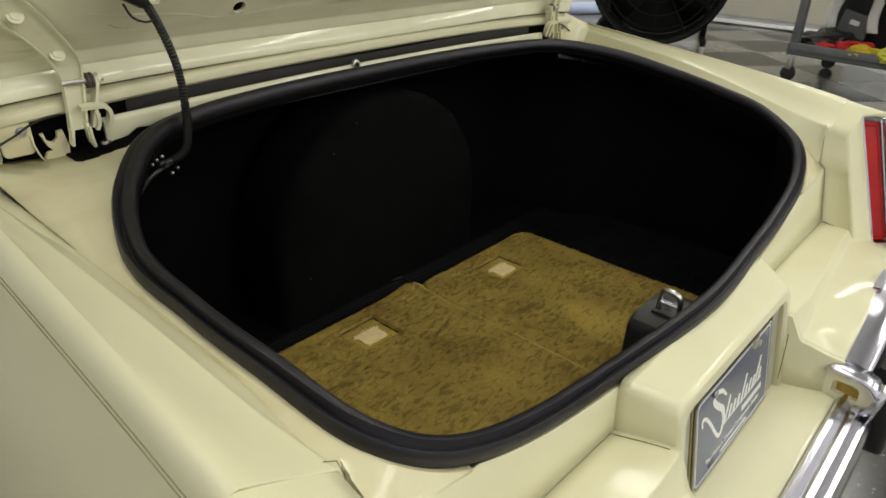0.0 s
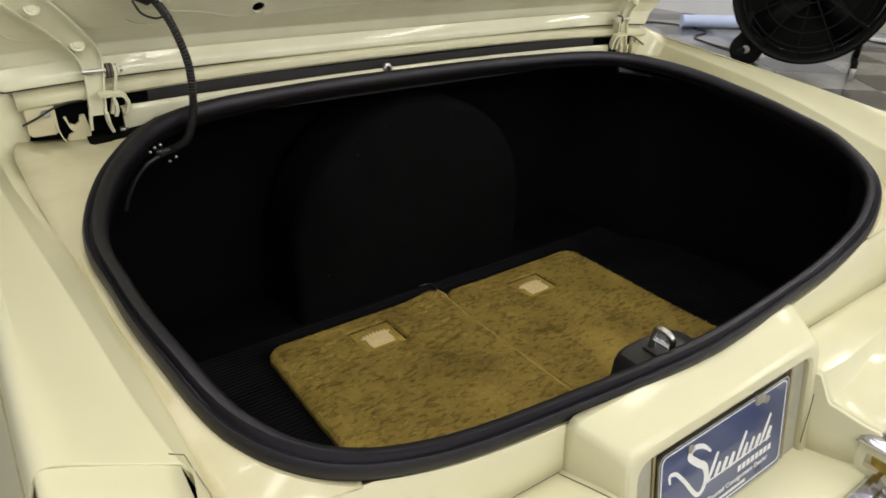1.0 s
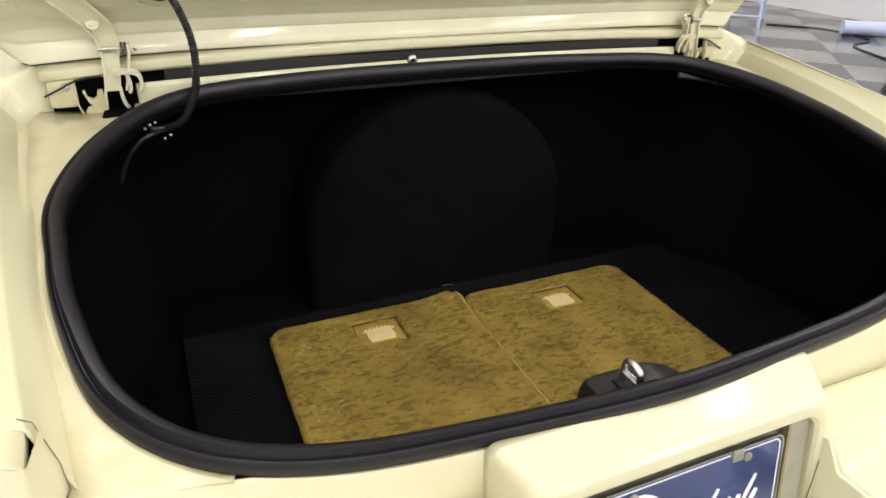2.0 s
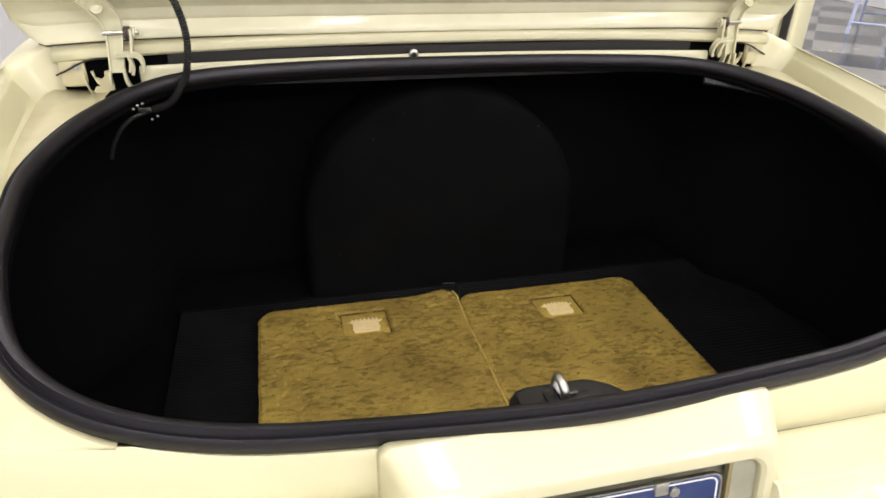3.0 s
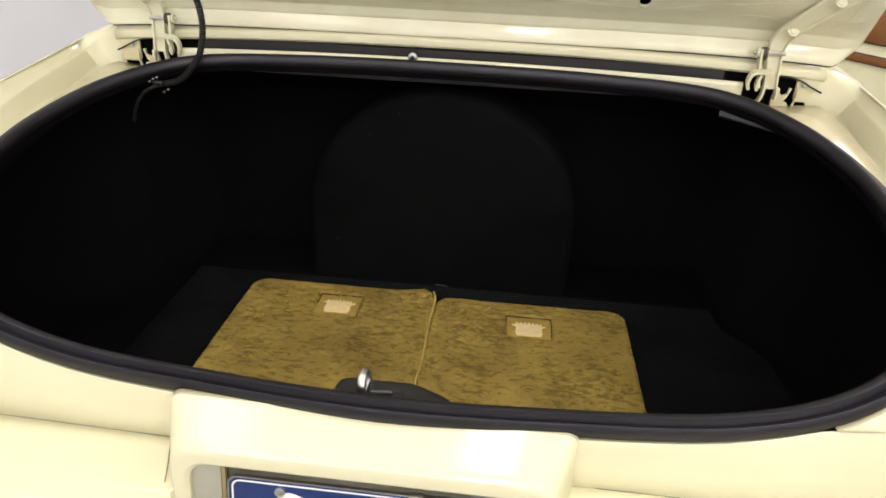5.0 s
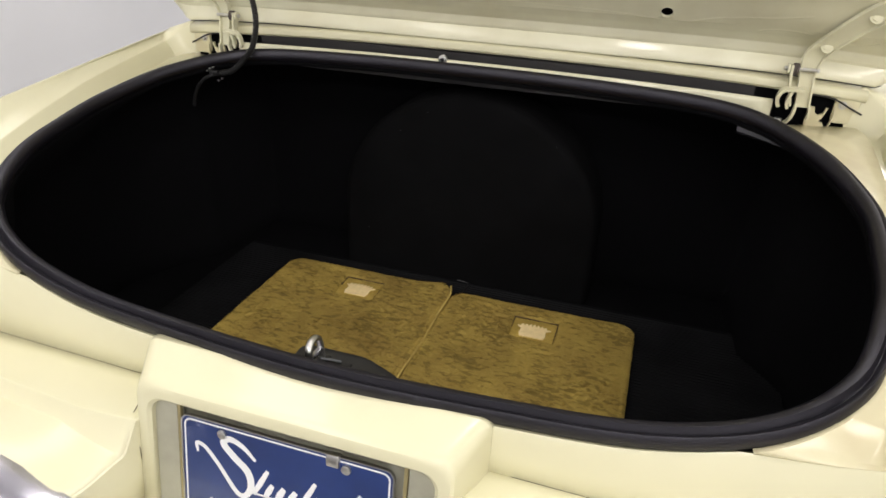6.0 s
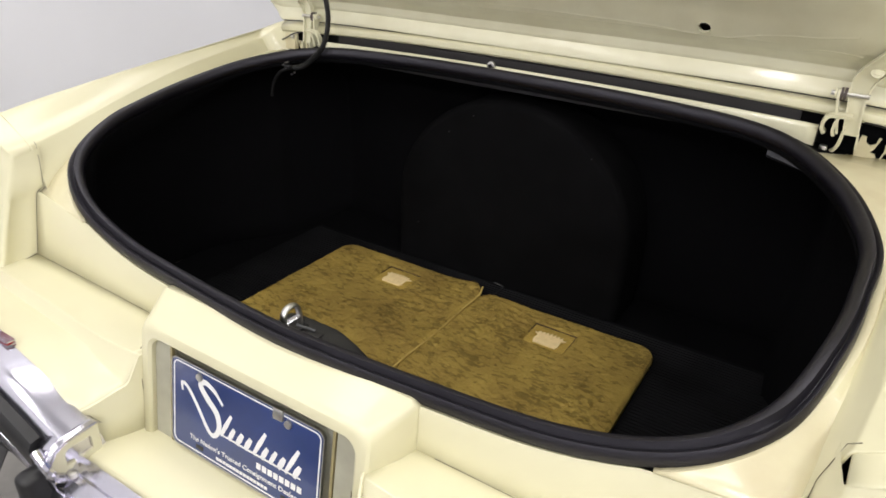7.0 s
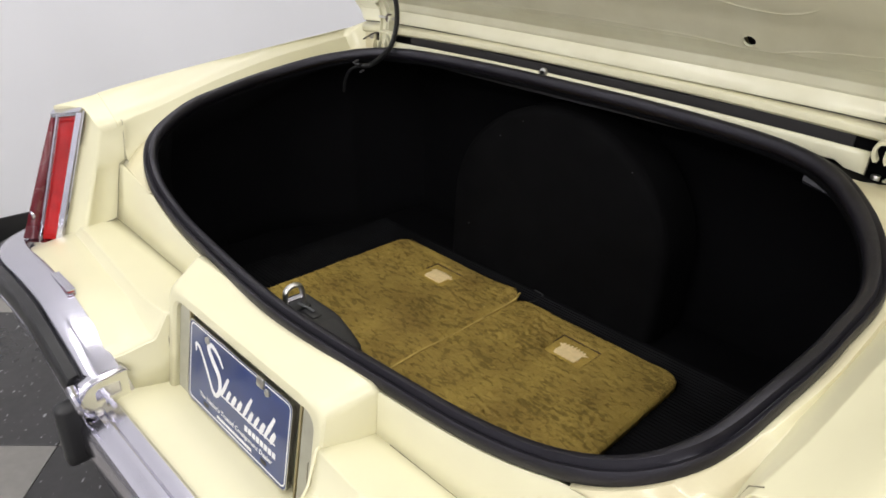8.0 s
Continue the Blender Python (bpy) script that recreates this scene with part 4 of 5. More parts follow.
LD, LN = Vector((0, -0.574, 0.819)), Vector((0, -0.819, -0.574))
LO = Vector((0, 0.779, 0.973))


def on_lid(x, u, n=0.0):
    return LO + Vector((x, 0, 0)) + LD * u + LN * n


HOLE_X, HOLE_U, HOLE_R = 0.335, 0.104, 0.0105
us = [0.0, 0.0012, 0.003, 0.0055, 0.0085, 0.012, 0.0155, 0.019, 0.0215, 0.0235, 0.026, 0.031, 0.0365, 0.0395, 0.0415, 0.050, 0.060, 0.063, HOLE_U - 0.016, HOLE_U + 0.016, 0.135, 0.15, 0.165, 0.2, 0.24, 0.30, 0.36, 0.5, 0.62, 0.70, 0.74]
xs = sorted({round(s * x, 4) for s in (-1, 1) for x in (0.0, 0.06, 0.12, 0.18, 0.24, HOLE_X - 0.03, HOLE_X - 0.016, HOLE_X + 0.016, HOLE_X + 0.03, 0.42, 0.47, 0.52, 0.56, 0.60, 0.63, 0.66, 0.68, 0.70, 0.712, 0.722, 0.730, 0.736, 0.739)})


def lid_n(x, u):
    """How far the pressed inner panel stands towards the trunk."""
    n = table(u, [(0, 0.006), (0.0012, 0.0095), (0.003, 0.0115), (0.0055, 0.0112), (0.0085, 0.0090), (0.012, 0.0050), (0.0155, -0.0002), (0.019, -0.0065), (0.0215, -0.0118), (0.0235, -0.0122), (0.026, -0.0122), (0.031, -0.0140), (0.0365, -0.0172), (0.0395, -0.0190), (0.0415, -0.0195), (0.060, -0.0155), (0.063, -0.0145), (0.088, -0.003), (0.12, 0.0), (0.15, 0.001), (0.165, 0.004), (0.2, 0.008), (0.62, 0.008), (0.74, 0.0)])
    edge = max(0, min(1, (0.742 - abs(x)) / 0.045))
    n += 0.006 * max(0, min(1, (u - 0.09) / 0.05)) * math.exp(-((abs(x) - 0.53) / 0.05) ** 2)
    return lerp(-0.016, n, edge * edge * (3 - 2 * edge))


def lid_u(x, u):
    """Rounded corners at the hinge edge, which dips towards its ends."""
    k = max(0, (abs(x) - 0.70) / 0.0392)
    return u + max(0, 0.036 - u * 0.65) * (1 - math.sqrt(max(0, 1 - k * k))) - 0.020 * (abs(x) / 0.73) ** 5 * max(0, 1 - u / 0.2)


bm = bmesh.new()
grid = {}
for i, x in enumerate(xs):
    for j, u in enumerate(us):
        grid[i, j] = bm.verts.new(on_lid(x, lid_u(x, u), lid_n(x, u)))
for i in range(len(xs) - 1):
    for j in range(len(us) - 1):
        q = [grid[i, j], grid[i + 1, j], grid[i + 1, j + 1], grid[i, j + 1]]
        mx, mu = (xs[i] + xs[i + 1]) / 2, (us[j] + us[j + 1]) / 2
        if abs(abs(mx) - HOLE_X) < 0.012 and abs(mu - HOLE_U) < 0.012:
            circle, deep = [], []
            for k in range(16):
                a = -3 * math.pi / 4 + 2 * math.pi * k / 16
                p = (mx + HOLE_R * math.cos(a), HOLE_U + HOLE_R * math.sin(a))
                circle.append(bm.verts.new(on_lid(p[0], p[1], 0.0004)))
                deep.append(bm.verts.new(on_lid(p[0], p[1], -0.005)))
            for c in range(4):
                ring_ = [circle[(4 * c + k) % 16] for k in range(5)]
                bm.faces.new([q[c]] + ring_[::1] + [q[(c + 1) % 4]])
            for k in range(16):
                bm.faces.new((circle[k], circle[(k + 1) % 16], deep[(k + 1) % 16], deep[k]))
        else:
            bm.faces.new(q)
part("inner_panel", bm, PAINT_LIFTED, lid, "pressed cream inner panel", angle=16)
for s in (-1, 1):
    for line in ([(0.0, 0.101), (0.06, 0.100), (0.13, 0.098), (0.24, 0.0945), (0.305, 0.088), (0.357, 0.0865), (0.38, 0.088), (0.415, 0.098), (0.46, 0.106), (0.514, 0.113), (0.563, 0.122)], [(0.49, 0.074), (0.51, 0.083), (0.545, 0.084), (0.575, 0.078)], [(0.24, 0.215), (0.275, 0.188), (0.33, 0.172), (0.39, 0.168), (0.435, 0.182), (0.47, 0.215)], [(0.60, 0.060), (0.635, 0.058), (0.665, 0.066), (0.688, 0.090), (0.69, 0.13)]):
        path = smooth_line([on_lid(x * s, lid_u(x, u), lid_n(x, u) - 0.0012) for x, u in line], 5)
        part("pressed_bead", sweep(path, [(-0.004, 0.0), (-0.0012, 0.0017), (0.0012, 0.0017), (0.004, 0.0)], up=LN), PAINT_LIFTED, lid, angle=70)
outer = []
for x in xs:
    outer.append([on_lid(x, lid_u(x, u) - (0.004 if u == 0 else 0), -0.044 - 0.02 * min(1, u / 0.3) * (1 - (abs(x) / 0.9) ** 4)) for u in us])
thick(part("outer_skin", loft(outer), PAINT, lid, "cream outer skin"), 0.003, -1)
rim = []
for du, dn in ((0.0, 0.004), (-0.0018, 0.002), (-0.0026, -0.003), (-0.0030, -0.020), (-0.001, -0.048)):
    rim.append([on_lid(x, lid_u(x, 0) + du, lid_n(x, 0) - 0.004 + dn) for x in xs])
# black strip laid along the hem in place of the open gap's shade
part("hem_gap_shade", sweep([on_lid(x, lid_u(x, 0) - 0.0034, lid_n(x, 0) + 0.0005) for x in xs if abs(x) < 0.72], ring(0.001, 6)), BLACK, lid, "thin black strip drawn for the lid gap's shade")
thick(part("hem", loft(rim), PAINT, lid, "folded cream hem", angle=60), 0.002, 0)
for s in (-1, 1):
    rows = []
    for u in us:
        x = 0.739
        n2 = -0.044 - 0.02 * min(1, u / 0.3) * (1 - (x / 0.9) ** 4)
        rows.append([on_lid(s * x, lid_u(x, u), lid_n(x, u)), on_lid(s * (x + 0.006), lid_u(x, u), n2 * 0.5), on_lid(s * x, lid_u(x, u), n2)])
    thick(part("side_hem", loft(rows), PAINT, lid), 0.002, 0)
part("hairline_scuff", rod([on_lid(x, u, lid_n(x, u) + 0.0006) for x, u in ((-0.532, 0.0953), (-0.520, 0.0865), (-0.501, 0.080))], 0.0005, 5), BUSH, lid)
# black sleeves added behind the holes for the shade inside the lid
for s in (-1, 1):
    cup = bmesh.new()
    bmesh.ops.create_cone(cup, cap_ends=False, segments=18, radius1=0.0135, radius2=0.0135, depth=0.032, matrix=Matrix.Translation(on_lid(s * HOLE_X, HOLE_U, -0.021)) @ pose(0, 0, 0, 55, 0, 0))
    part("hole_shade_sleeve", cup, LINER, lid)


# ---- hinges ----
def hinge(s):
    h = new("hinge")
    h.parent = car
    tagged(h, "cream-painted steel trunk hinge with strap, link and pin")
    # channel strap with two raised flanges: wide on the lid, narrow past the knee
    outer_edge = smooth_line([(0.700, 0.678, 1.097), (0.671, 0.696, 1.071), (0.641, 0.715, 1.044), (0.608, 0.739, 1.006), (0.599, 0.745, 0.980), (0.600, 0.745, 0.945), (0.603, 0.745, 0.913)], 6)
    inner_edge = smooth_line([(0.660, 0.669, 1.109), (0.634, 0.684, 1.088), (0.607, 0.704, 1.058), (0.574, 0.735, 1.013), (0.571, 0.744, 0.984), (0.575, 0.745, 0.949), (0.579, 0.745, 0.913)], 6)
    rows = []
    for k, (a, b) in enumerate(zip(outer_edge, inner_edge)):
        deep = table(k, [(0, 0.007), (14, 0.008), (22, 0.011), (36, 0.012)])
        f = table(k, [(0, 0.0), (16, 0.2), (24, 1.0)])
        back = (LN.lerp(Vector((0, -1, 0)), f)).normalized() * -deep
        w = (b - a).normalized() * 0.0026
        rows.append([a, a + w, a + w + back * 0.72, b - w + back * 0.72, b - w, b, b + back, a + back])
    part("strap", loft([[(p.x * s, p.y, p.z) for p in r] for r in rows], closed=True, ends=True), PAINT_LIFTED, h, "cream channel-shaped strap", angle=30)
    for a, b, c in (((0.6015, 0.7450, 0.918), (0.6030, 0.7470, 0.905), (0.6035, 0.7500, 0.895)), ((0.5790, 0.7450, 0.918), (0.5775, 0.7475, 0.902), (0.5745, 0.7510, 0.889))):
        part("strap_prong", sweep(smooth_line([(p[0] * s, p[1], p[2]) for p in (a, b, c)], 4), [(-0.0018, -0.006), (0.0018, -0.006), (0.0018, 0.005), (-0.0018, 0.005)], up=(0, -1, 0)), PAINT_LIFTED, h, angle=40)
    for x, y, z in ((0.6005, 0.7355, 1.0195), (0.6495, 0.6965, 1.0755)):
        turn = Matrix.Translation((x * s, y, z)) @ pose(0, 0, 0, 55, 0, 0)
        bm = bmesh.new()
        bmesh.ops.create_cone(bm, cap_ends=True, segments=6, radius1=0.0064, radius2=0.0060, depth=0.006, matrix=turn)
        part("strap_bolt", bm, PAINT_LIFTED, h, smooth=False)
        bm = bmesh.new()
        bmesh.ops.create_cone(bm, cap_ends=True, segments=18, radius1=0.0095, radius2=0.0095, depth=0.0026, matrix=turn)
        part("bolt_washer", bm, PAINT_LIFTED, h, angle=30)
    part("pin", rod([(0.546 * s, 0.747, 0.979), (0.601 * s, 0.747, 0.979)], 0.0038), STEEL, h, "steel hinge pin")
    for x in (0.5665, 0.5615):
        part("bush", disc((x * s, 0.747, 0.979), 0.0105, 0.0042, "x", 18, 0.001), BUSH, h, "dark rubber bush")
    part("pin_head", disc((0.553 * s, 0.747, 0.979), 0.0092, 0.004, "x", 14, 0.001), PAINT_LIFTED, h)
    link = [(0.5575, 0.747, 0.986, 0.009), (0.558, 0.747, 0.972, 0.010), (0.561, 0.748, 0.955, 0.0075), (0.566, 0.750, 0.935, 0.006), (0.571, 0.753, 0.914, 0.006)]
    bm = loft([[((x - 0.002) * s, y - w, z), ((x + 0.002) * s, y - w, z), ((x + 0.002) * s, y + w, z), ((x - 0.002) * s, y + w, z)] for x, y, z, w in link], closed=True, ends=True)
    part("link", bm, PAINT_LIFTED, h, "flat cream link", angle=30)
    bar = [(-0.0028, -0.0055), (0.0028, -0.0055), (0.0028, 0.0055), (-0.0028, 0.0055)]
    hook = smooth_line([(0.586 * s, 0.742, 0.9455), (0.566 * s, 0.741, 0.9455), (0.553 * s, 0.741, 0.943), (0.5475 * s, 0.743, 0.933), (0.548 * s, 0.747, 0.921), (0.552 * s, 0.750, 0.913)], 6)
    part("hook_bar", sweep(hook, bar, up=(0, 1, 0.3)), PAINT_LIFTED, h, "bent cream hook bar", angle=30)
    hook = smooth_line([(0.567 * s, 0.741, 0.941), (0.5645 * s, 0.743, 0.931), (0.564 * s, 0.747, 0.920), (0.567 * s, 0.750, 0.911)], 6)
    part("hook_bar", sweep(hook, [(-0.0024, -0.005), (0.0024, -0.005), (0.0024, 0.005), (-0.0024, 0.005)], up=(0, 1, 0.3)), PAINT_LIFTED, h, angle=30)
    part("lower_link", sweep(smooth_line([(0.580 * s, 0.749, 0.922), (0.579 * s, 0.751, 0.900), (0.572 * s, 0.756, 0.884), (0.560 * s, 0.760, 0.877)], 5), [(-0.002, -0.005), (0.002, -0.005), (0.002, 0.005), (-0.002, 0.005)], up=(0, 1, 0.2)), PAINT_LIFTED, h, angle=30)
    # bolted plate and notched catch beside it
    o_ = rounded(0.040, 0.046, 0.007, 4)
    bm = loft([[(s * 0.6645 + x, 0.774, 0.9115 + z) for x, z in o_], [(s * 0.6645 + x, 0.7685, 0.9115 + z) for x, z in o_], [(s * 0.6645 + x * 0.95, 0.7675, 0.9115 + z * 0.95) for x, z in o_]], closed=True, ends=True)
    part("hinge_plate", bm, PAINT_DIRTY, h, "cream bolted plate", smooth=False)
    part("bolt_washer", disc((s * 0.6575, 0.7665, 0.921), 0.0072, 0.002, "y", 16), STEEL, h)
    part("plate_bolt", disc((s * 0.6575, 0.764, 0.921), 0.0046, 0.006, "y", 6, 0.001), STEEL, h, "zinc bolt")
    catch = [(0.6365, 0.9135), (0.6325, 0.9145), (0.6305, 0.9035), (0.6225, 0.9000), (0.6165, 0.9040), (0.6145, 0.9135), (0.6075, 0.9145), (0.6030, 0.8900), (0.6040, 0.8790), (0.6120, 0.8740), (0.6320, 0.8730), (0.6370, 0.8800), (0.6330, 0.8870), (0.6250, 0.8890), (0.6300, 0.8950)]
    part("catch", loft([[(s * x, y, z) for x, z in catch] for y in (0.770, 0.764)], closed=True, ends=True), PAINT_DIRTY, h, "notched cream catch plate", smooth=False)
    cage = [(0.648, 0.768, 0.914), (0.646, 0.764, 0.896), (0.640, 0.761, 0.879), (0.628, 0.760, 0.871), (0.606, 0.760, 0.872)]
    part("catch_spring", sweep(smooth_line([(s * x, y, z) for x, y, z in cage], 4), [(-0.0009, -0.003), (0.0009, -0.003), (0.0009, 0.003), (-0.0009, 0.003)], up=(0, 1, 0)), PAINT_DIRTY, h, "bent sheet spring", angle=30)
    part("foot_bolt", disc((s * 0.558, 0.752, 0.884), 0.0075, 0.014, "z", 6, 0.0015), STEEL, h, "dull hex bolt at the hinge foot")
    part("torsion_rod", rod(smooth_line([(s * 0.690, 0.764, 0.909), (s * 0.668, 0.761, 0.919), (s * 0.648, 0.761, 0.929), (s * 0.628, 0.763, 0.934), (s * 0.605, 0.766, 0.935)], 4), 0.0017, 6), BLACK, h, "thin dark torsion rod end")


for s in (-1, 1):
    hinge(s)

# ---- wiring from the lid into the trunk ----
loom = new("wiring_loom")
loom.parent = car
tagged(loom, "black corrugated wiring conduit between lid and trunk")
run = smooth_line([(-0.516, 0.661, 1.100), (-0.483, 0.686, 1.053), (-0.466, 0.685, 0.992), (-0.470, 0.672, 0.936), (-0.483, 0.652, 0.908), (-0.500, 0.636, 0.889), (-0.526, 0.630, 0.881)], 26)
rows = []
for i, p in enumerate(run):
    a, b = run[max(0, i - 1)], run[min(len(run) - 1, i + 1)]
    d = (b - a).normalized()
    side = d.cross(Vector((0.2, 0.9, 0.3))).normalized()
    top = side.cross(d)
    r = 0.0066 if i % 2 else 0.0052
    rows.append([p + side * r * math.cos(t) + top * r * math.sin(t) for t in [2 * math.pi * k / 10 for k in range(10)]])
part("conduit", loft(rows, closed=True, ends=True), BLACK, loom, "black corrugated plastic conduit", smooth=False)
part("tape_wrap", rod(smooth_line([(-0.515, 0.652, 1.086), (-0.540, 0.640, 1.098), (-0.560, 0.632, 1.108)], 4), 0.0085), BLACK, loom, "black tape wrap")
part("wire_loop", rod(smooth_line([(-0.531, 0.672, 1.083), (-0.522, 0.672, 1.066), (-0.505, 0.674, 1.058), (-0.490, 0.676, 1.060)], 6), 0.0016, 6), BLACK, loom, "thin black wire loop")
part("tie_ring", rod([(-0.481 + 0.005 * math.cos(a), 0.686, 1.083 + 0.005 * math.sin(a)) for a in [2 * math.pi * i / 12 for i in range(13)]], 0.0016, 6, up=(0, 1, 0)), PAINT_LIFTED, loom, "small cream tie ring")
part("clip", rod(smooth_line([(-0.497, 0.668, 1.082), (-0.483, 0.664, 1.094), (-0.478, 0.662, 1.104)], 4), 0.004), PAINT_LIFTED, loom, "small cream clip")
part("thin_wire", rod(smooth_line([(-0.524, 0.630, 0.881), (-0.545, 0.624, 0.876), (-0.562, 0.622, 0.868), (-0.578, 0.622, 0.852), (-0.592, 0.624, 0.828), (-0.600, 0.628, 0.805)], 6), 0.0034), BLACK, loom, "thin black wire")
part("connector", box(-0.546, -0.526, 0.618, 0.628, 0.880, 0.888, 0.002), BLACK, loom, "black wire connector")
part("connector_eye", disc((-0.537, 0.617, 0.883), 0.0035, 0.003, "y", 10), BLACK, loom)
for x, z in ((-0.519, 0.872), (-0.528, 0.867), (-0.538, 0.893), (-0.546, 0.890), (-0.553, 0.885)):
    part("cable_clip", box(x - 0.0022, x + 0.0018, 0.622, 0.627, z - 0.0016, z + 0.0022, 0.0008), STEEL, loom, "tiny bright cable clip")
strip = smooth_line([(0.484, 0.664, 0.886), (0.520, 0.657, 0.878), (0.570, 0.645, 0.867), (0.628, 0.618, 0.853)], 8)
rows = [[p + Vector((0, 0, -w)), p + Vector((0, -0.004, -w * 0.4)), p + Vector((0, -0.003, w * 0.6)), p + Vector((0, 0.008, w))] for p, w in zip(strip, [lerp(0.0085, 0.0022, i / (len(strip) - 1)) for i in range(len(strip))])]
part("lining_strip", loft(rows, closed=True, ends=True), GLOSS, car, "glossy grey strip along the edge of the trunk lining")

# ---- the open right door ----
door = new("car_door")
door.parent = car
tagged(door, "open cream car door with walnut inlays on its inner side")
DM = Matrix(((0.52, -0.855, 0, 1.39), (-0.855, -0.52, 0, 1.50), (0, 0, 1, 0), (0, 0, 0, 1)))  # tip of the door; x runs out of its tip, y across it


def door_part(name, bm, mat, label="", smooth=True):
    bm.transform(DM)
    return part(name, bm, mat, door, label, smooth)


door_part("door_shell", box(-1.35, 0, -0.15, 0, 0.27, 0.99, 0.02, 3), PAINT, "cream door shell")
door_part("inner_trim", box(-1.30, -0.05, 0.0, 0.02, 0.33, 0.975, 0.012, 3), PAINT_LIFTED, "cream padded inner trim")
door_part("edge_seal", box(-0.043, -0.016, 0.0005, 0.014, 0.30, 0.985, 0.006), SEAL, "black rubber edge seal")
door_part("wood_panel", box(-0.47, -0.143, 0.02, 0.026, 0.858, 0.957, 0.002), WOOD, "walnut inlay panel")
door_part("wood_strip", box(-1.1, -0.078, 0.02, 0.027, 0.796, 0.821, 0.002), WOOD, "walnut inlay strip")
door_part("inlay_edge", box(-1.1, -0.078, 0.0205, 0.0278, 0.8212, 0.8228), BLACK, smooth=False)
door_part("inlay_edge", box(-1.1, -0.078, 0.0205, 0.0278, 0.7942, 0.7958), BLACK, smooth=False)
for z in (0.8565, 0.9585):
    door_part("inlay_edge", box(-0.472, -0.141, 0.0205, 0.0275, z - 0.002, z + 0.002), BLACK, smooth=False)
part("rocker", box(-0.78, 0.78, 1.0, 3.0, 0.22, 0.42, 0.03), PAINT, car)
part("cabin_floor", box(-0.76, 0.76, 0.9, 3.0, 0.40, 0.46, 0.01), LINER, car)

# ---- loose floor mats in the trunk ----
def floor_mat(name, x0, x1, y0, y1, crest_x, crest_y, label, seed):
    mat = new(name)
    mat.location = (0, 0, FLOOR + 0.003)
    tagged(mat, label, "floor mat", group="floor mats")
    rnd = random.Random(seed)
    nx, ny = 120, 160
    r = 0.035

    def inside(x, y):
        ex, ey = min(x - x0, x1 - x), min(y1 - y, 1)
        if ex < 0 or y > y1 or y < y0:
            return -1
        if ex < r and ey < r:
            return r - math.hypot(r - ex, r - ey)
        return min(ex, ey, y - y0 + 0.01)

    def clump(x, y):
        """Matted clumps of pile with sunken gaps between them."""
        a = noise.noise(Vector((x * 46, y * 78, seed + 5)))
        b = noise.noise(Vector((x * 105, y * 130, seed + 9)))
        worn = 0.55 + 0.45 * noise.noise(Vector((x * 6, y * 6, seed + 21)))
        return worn * (0.0062 * min(0.12, a) + 0.0035 * b) * 1.15

    def curl(x, y):
        """The front corner beside the other mat stands up a little."""
        return 0.012 * math.exp(-((x - x1) ** 2 + 2 * (y - y1) ** 2) / 0.0030) if x1 < 0 else 0

    def height(x, y):
        d = inside(x, y)
        fall = min(1, (max(0, d) + 0.002) / 0.009)
        fall = math.sqrt(1 - (1 - fall) ** 2)
        wave = 0.004 * noise.noise(Vector((x * 7, y * 7, seed))) + clump(x, y)
        patch = max(abs(x - crest_x) / 0.045, abs(y - crest_y - 0.004) / 0.040)
        dip = 0.0085 * max(0, min(1, (1.1 - patch) * 8))
        wave *= min(1, max(0, d) / 0.03)
        return (0.015 + wave) * fall - dip * fall + curl(x, y)
    rows = []
    for j in range(ny + 1):
        y = lerp(y0, y1, j / ny)
        row = []
        for i in range(nx + 1):
            x = lerp(x0, x1, i / nx)
            d = inside(x, y)
            if d < 0:  # pull the corner in to its round
                cx_, cy_ = (x0 + r if x < (x0 + x1) / 2 else x1 - r), y1 - r
                v = Vector((x - cx_, y - cy_)).normalized() * r
                x, y_ = cx_ + v.x, cy_ + v.y
            else:
                y_ = y
            row.append((x + 0.0018 * noise.noise(Vector((x * 60, y_ * 60, 2))), y_ + 0.0045 * noise.noise(Vector((x * 13, y_ * 3, 7 + seed))), height(x, y_)))
        rows.append(row)
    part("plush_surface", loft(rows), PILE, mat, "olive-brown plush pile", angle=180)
    edge = [Vector(p) for p in rows[0]] + [Vector(q[-1]) for q in rows[1:]] + [Vector(p) for p in rows[-1][-2::-1]] + [Vector(q[0]) for q in rows[-2:0:-1]]
    part("backing", loft([[(p.x, p.y, max(p.z, 0.001)) for p in edge], [(p.x, p.y, -0.001) for p in edge]], closed=True), PATCH, mat)
    # pile tufts: short leaning blades
    verts, faces = [], []
    for _ in range(48000):
        x, y = rnd.uniform(x0, x1), rnd.uniform(y0, y1)
        if inside(x, y) < 0.003 or max(abs(x - crest_x) / 0.043, abs(y - crest_y - 0.004) / 0.037) < 1:
            continue
        z = height(x, y)
        flow = 2.2 * noise.noise(Vector((x * 9, y * 9, seed + 3))) + rnd.uniform(-0.7, 0.7) - 1.2
        ln, w = rnd.uniform(0.003, 0.0075), rnd.uniform(0.0005, 0.0010)
        ln *= 0.45 if inside(x, y) < 0.012 else 1
        dx, dy = math.cos(flow), math.sin(flow)
        up = rnd.uniform(0.0006, 0.0042)
        k = len(verts)
        verts += [(x - dy * w, y + dx * w, z - 0.0006), (x + dy * w, y - dx * w, z - 0.0006), (x + dx * ln, y + dy * ln, z + up)]
        faces.append((k, k + 1, k + 2))
    me = bpy.data.meshes.new("pile_fibre")
    me.from_pydata(verts, [], faces)
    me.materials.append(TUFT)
    ob = new("pile_fibre", me)
    ob.parent = mat
    tagged(ob, "leaning pile tufts", kind="stuff")
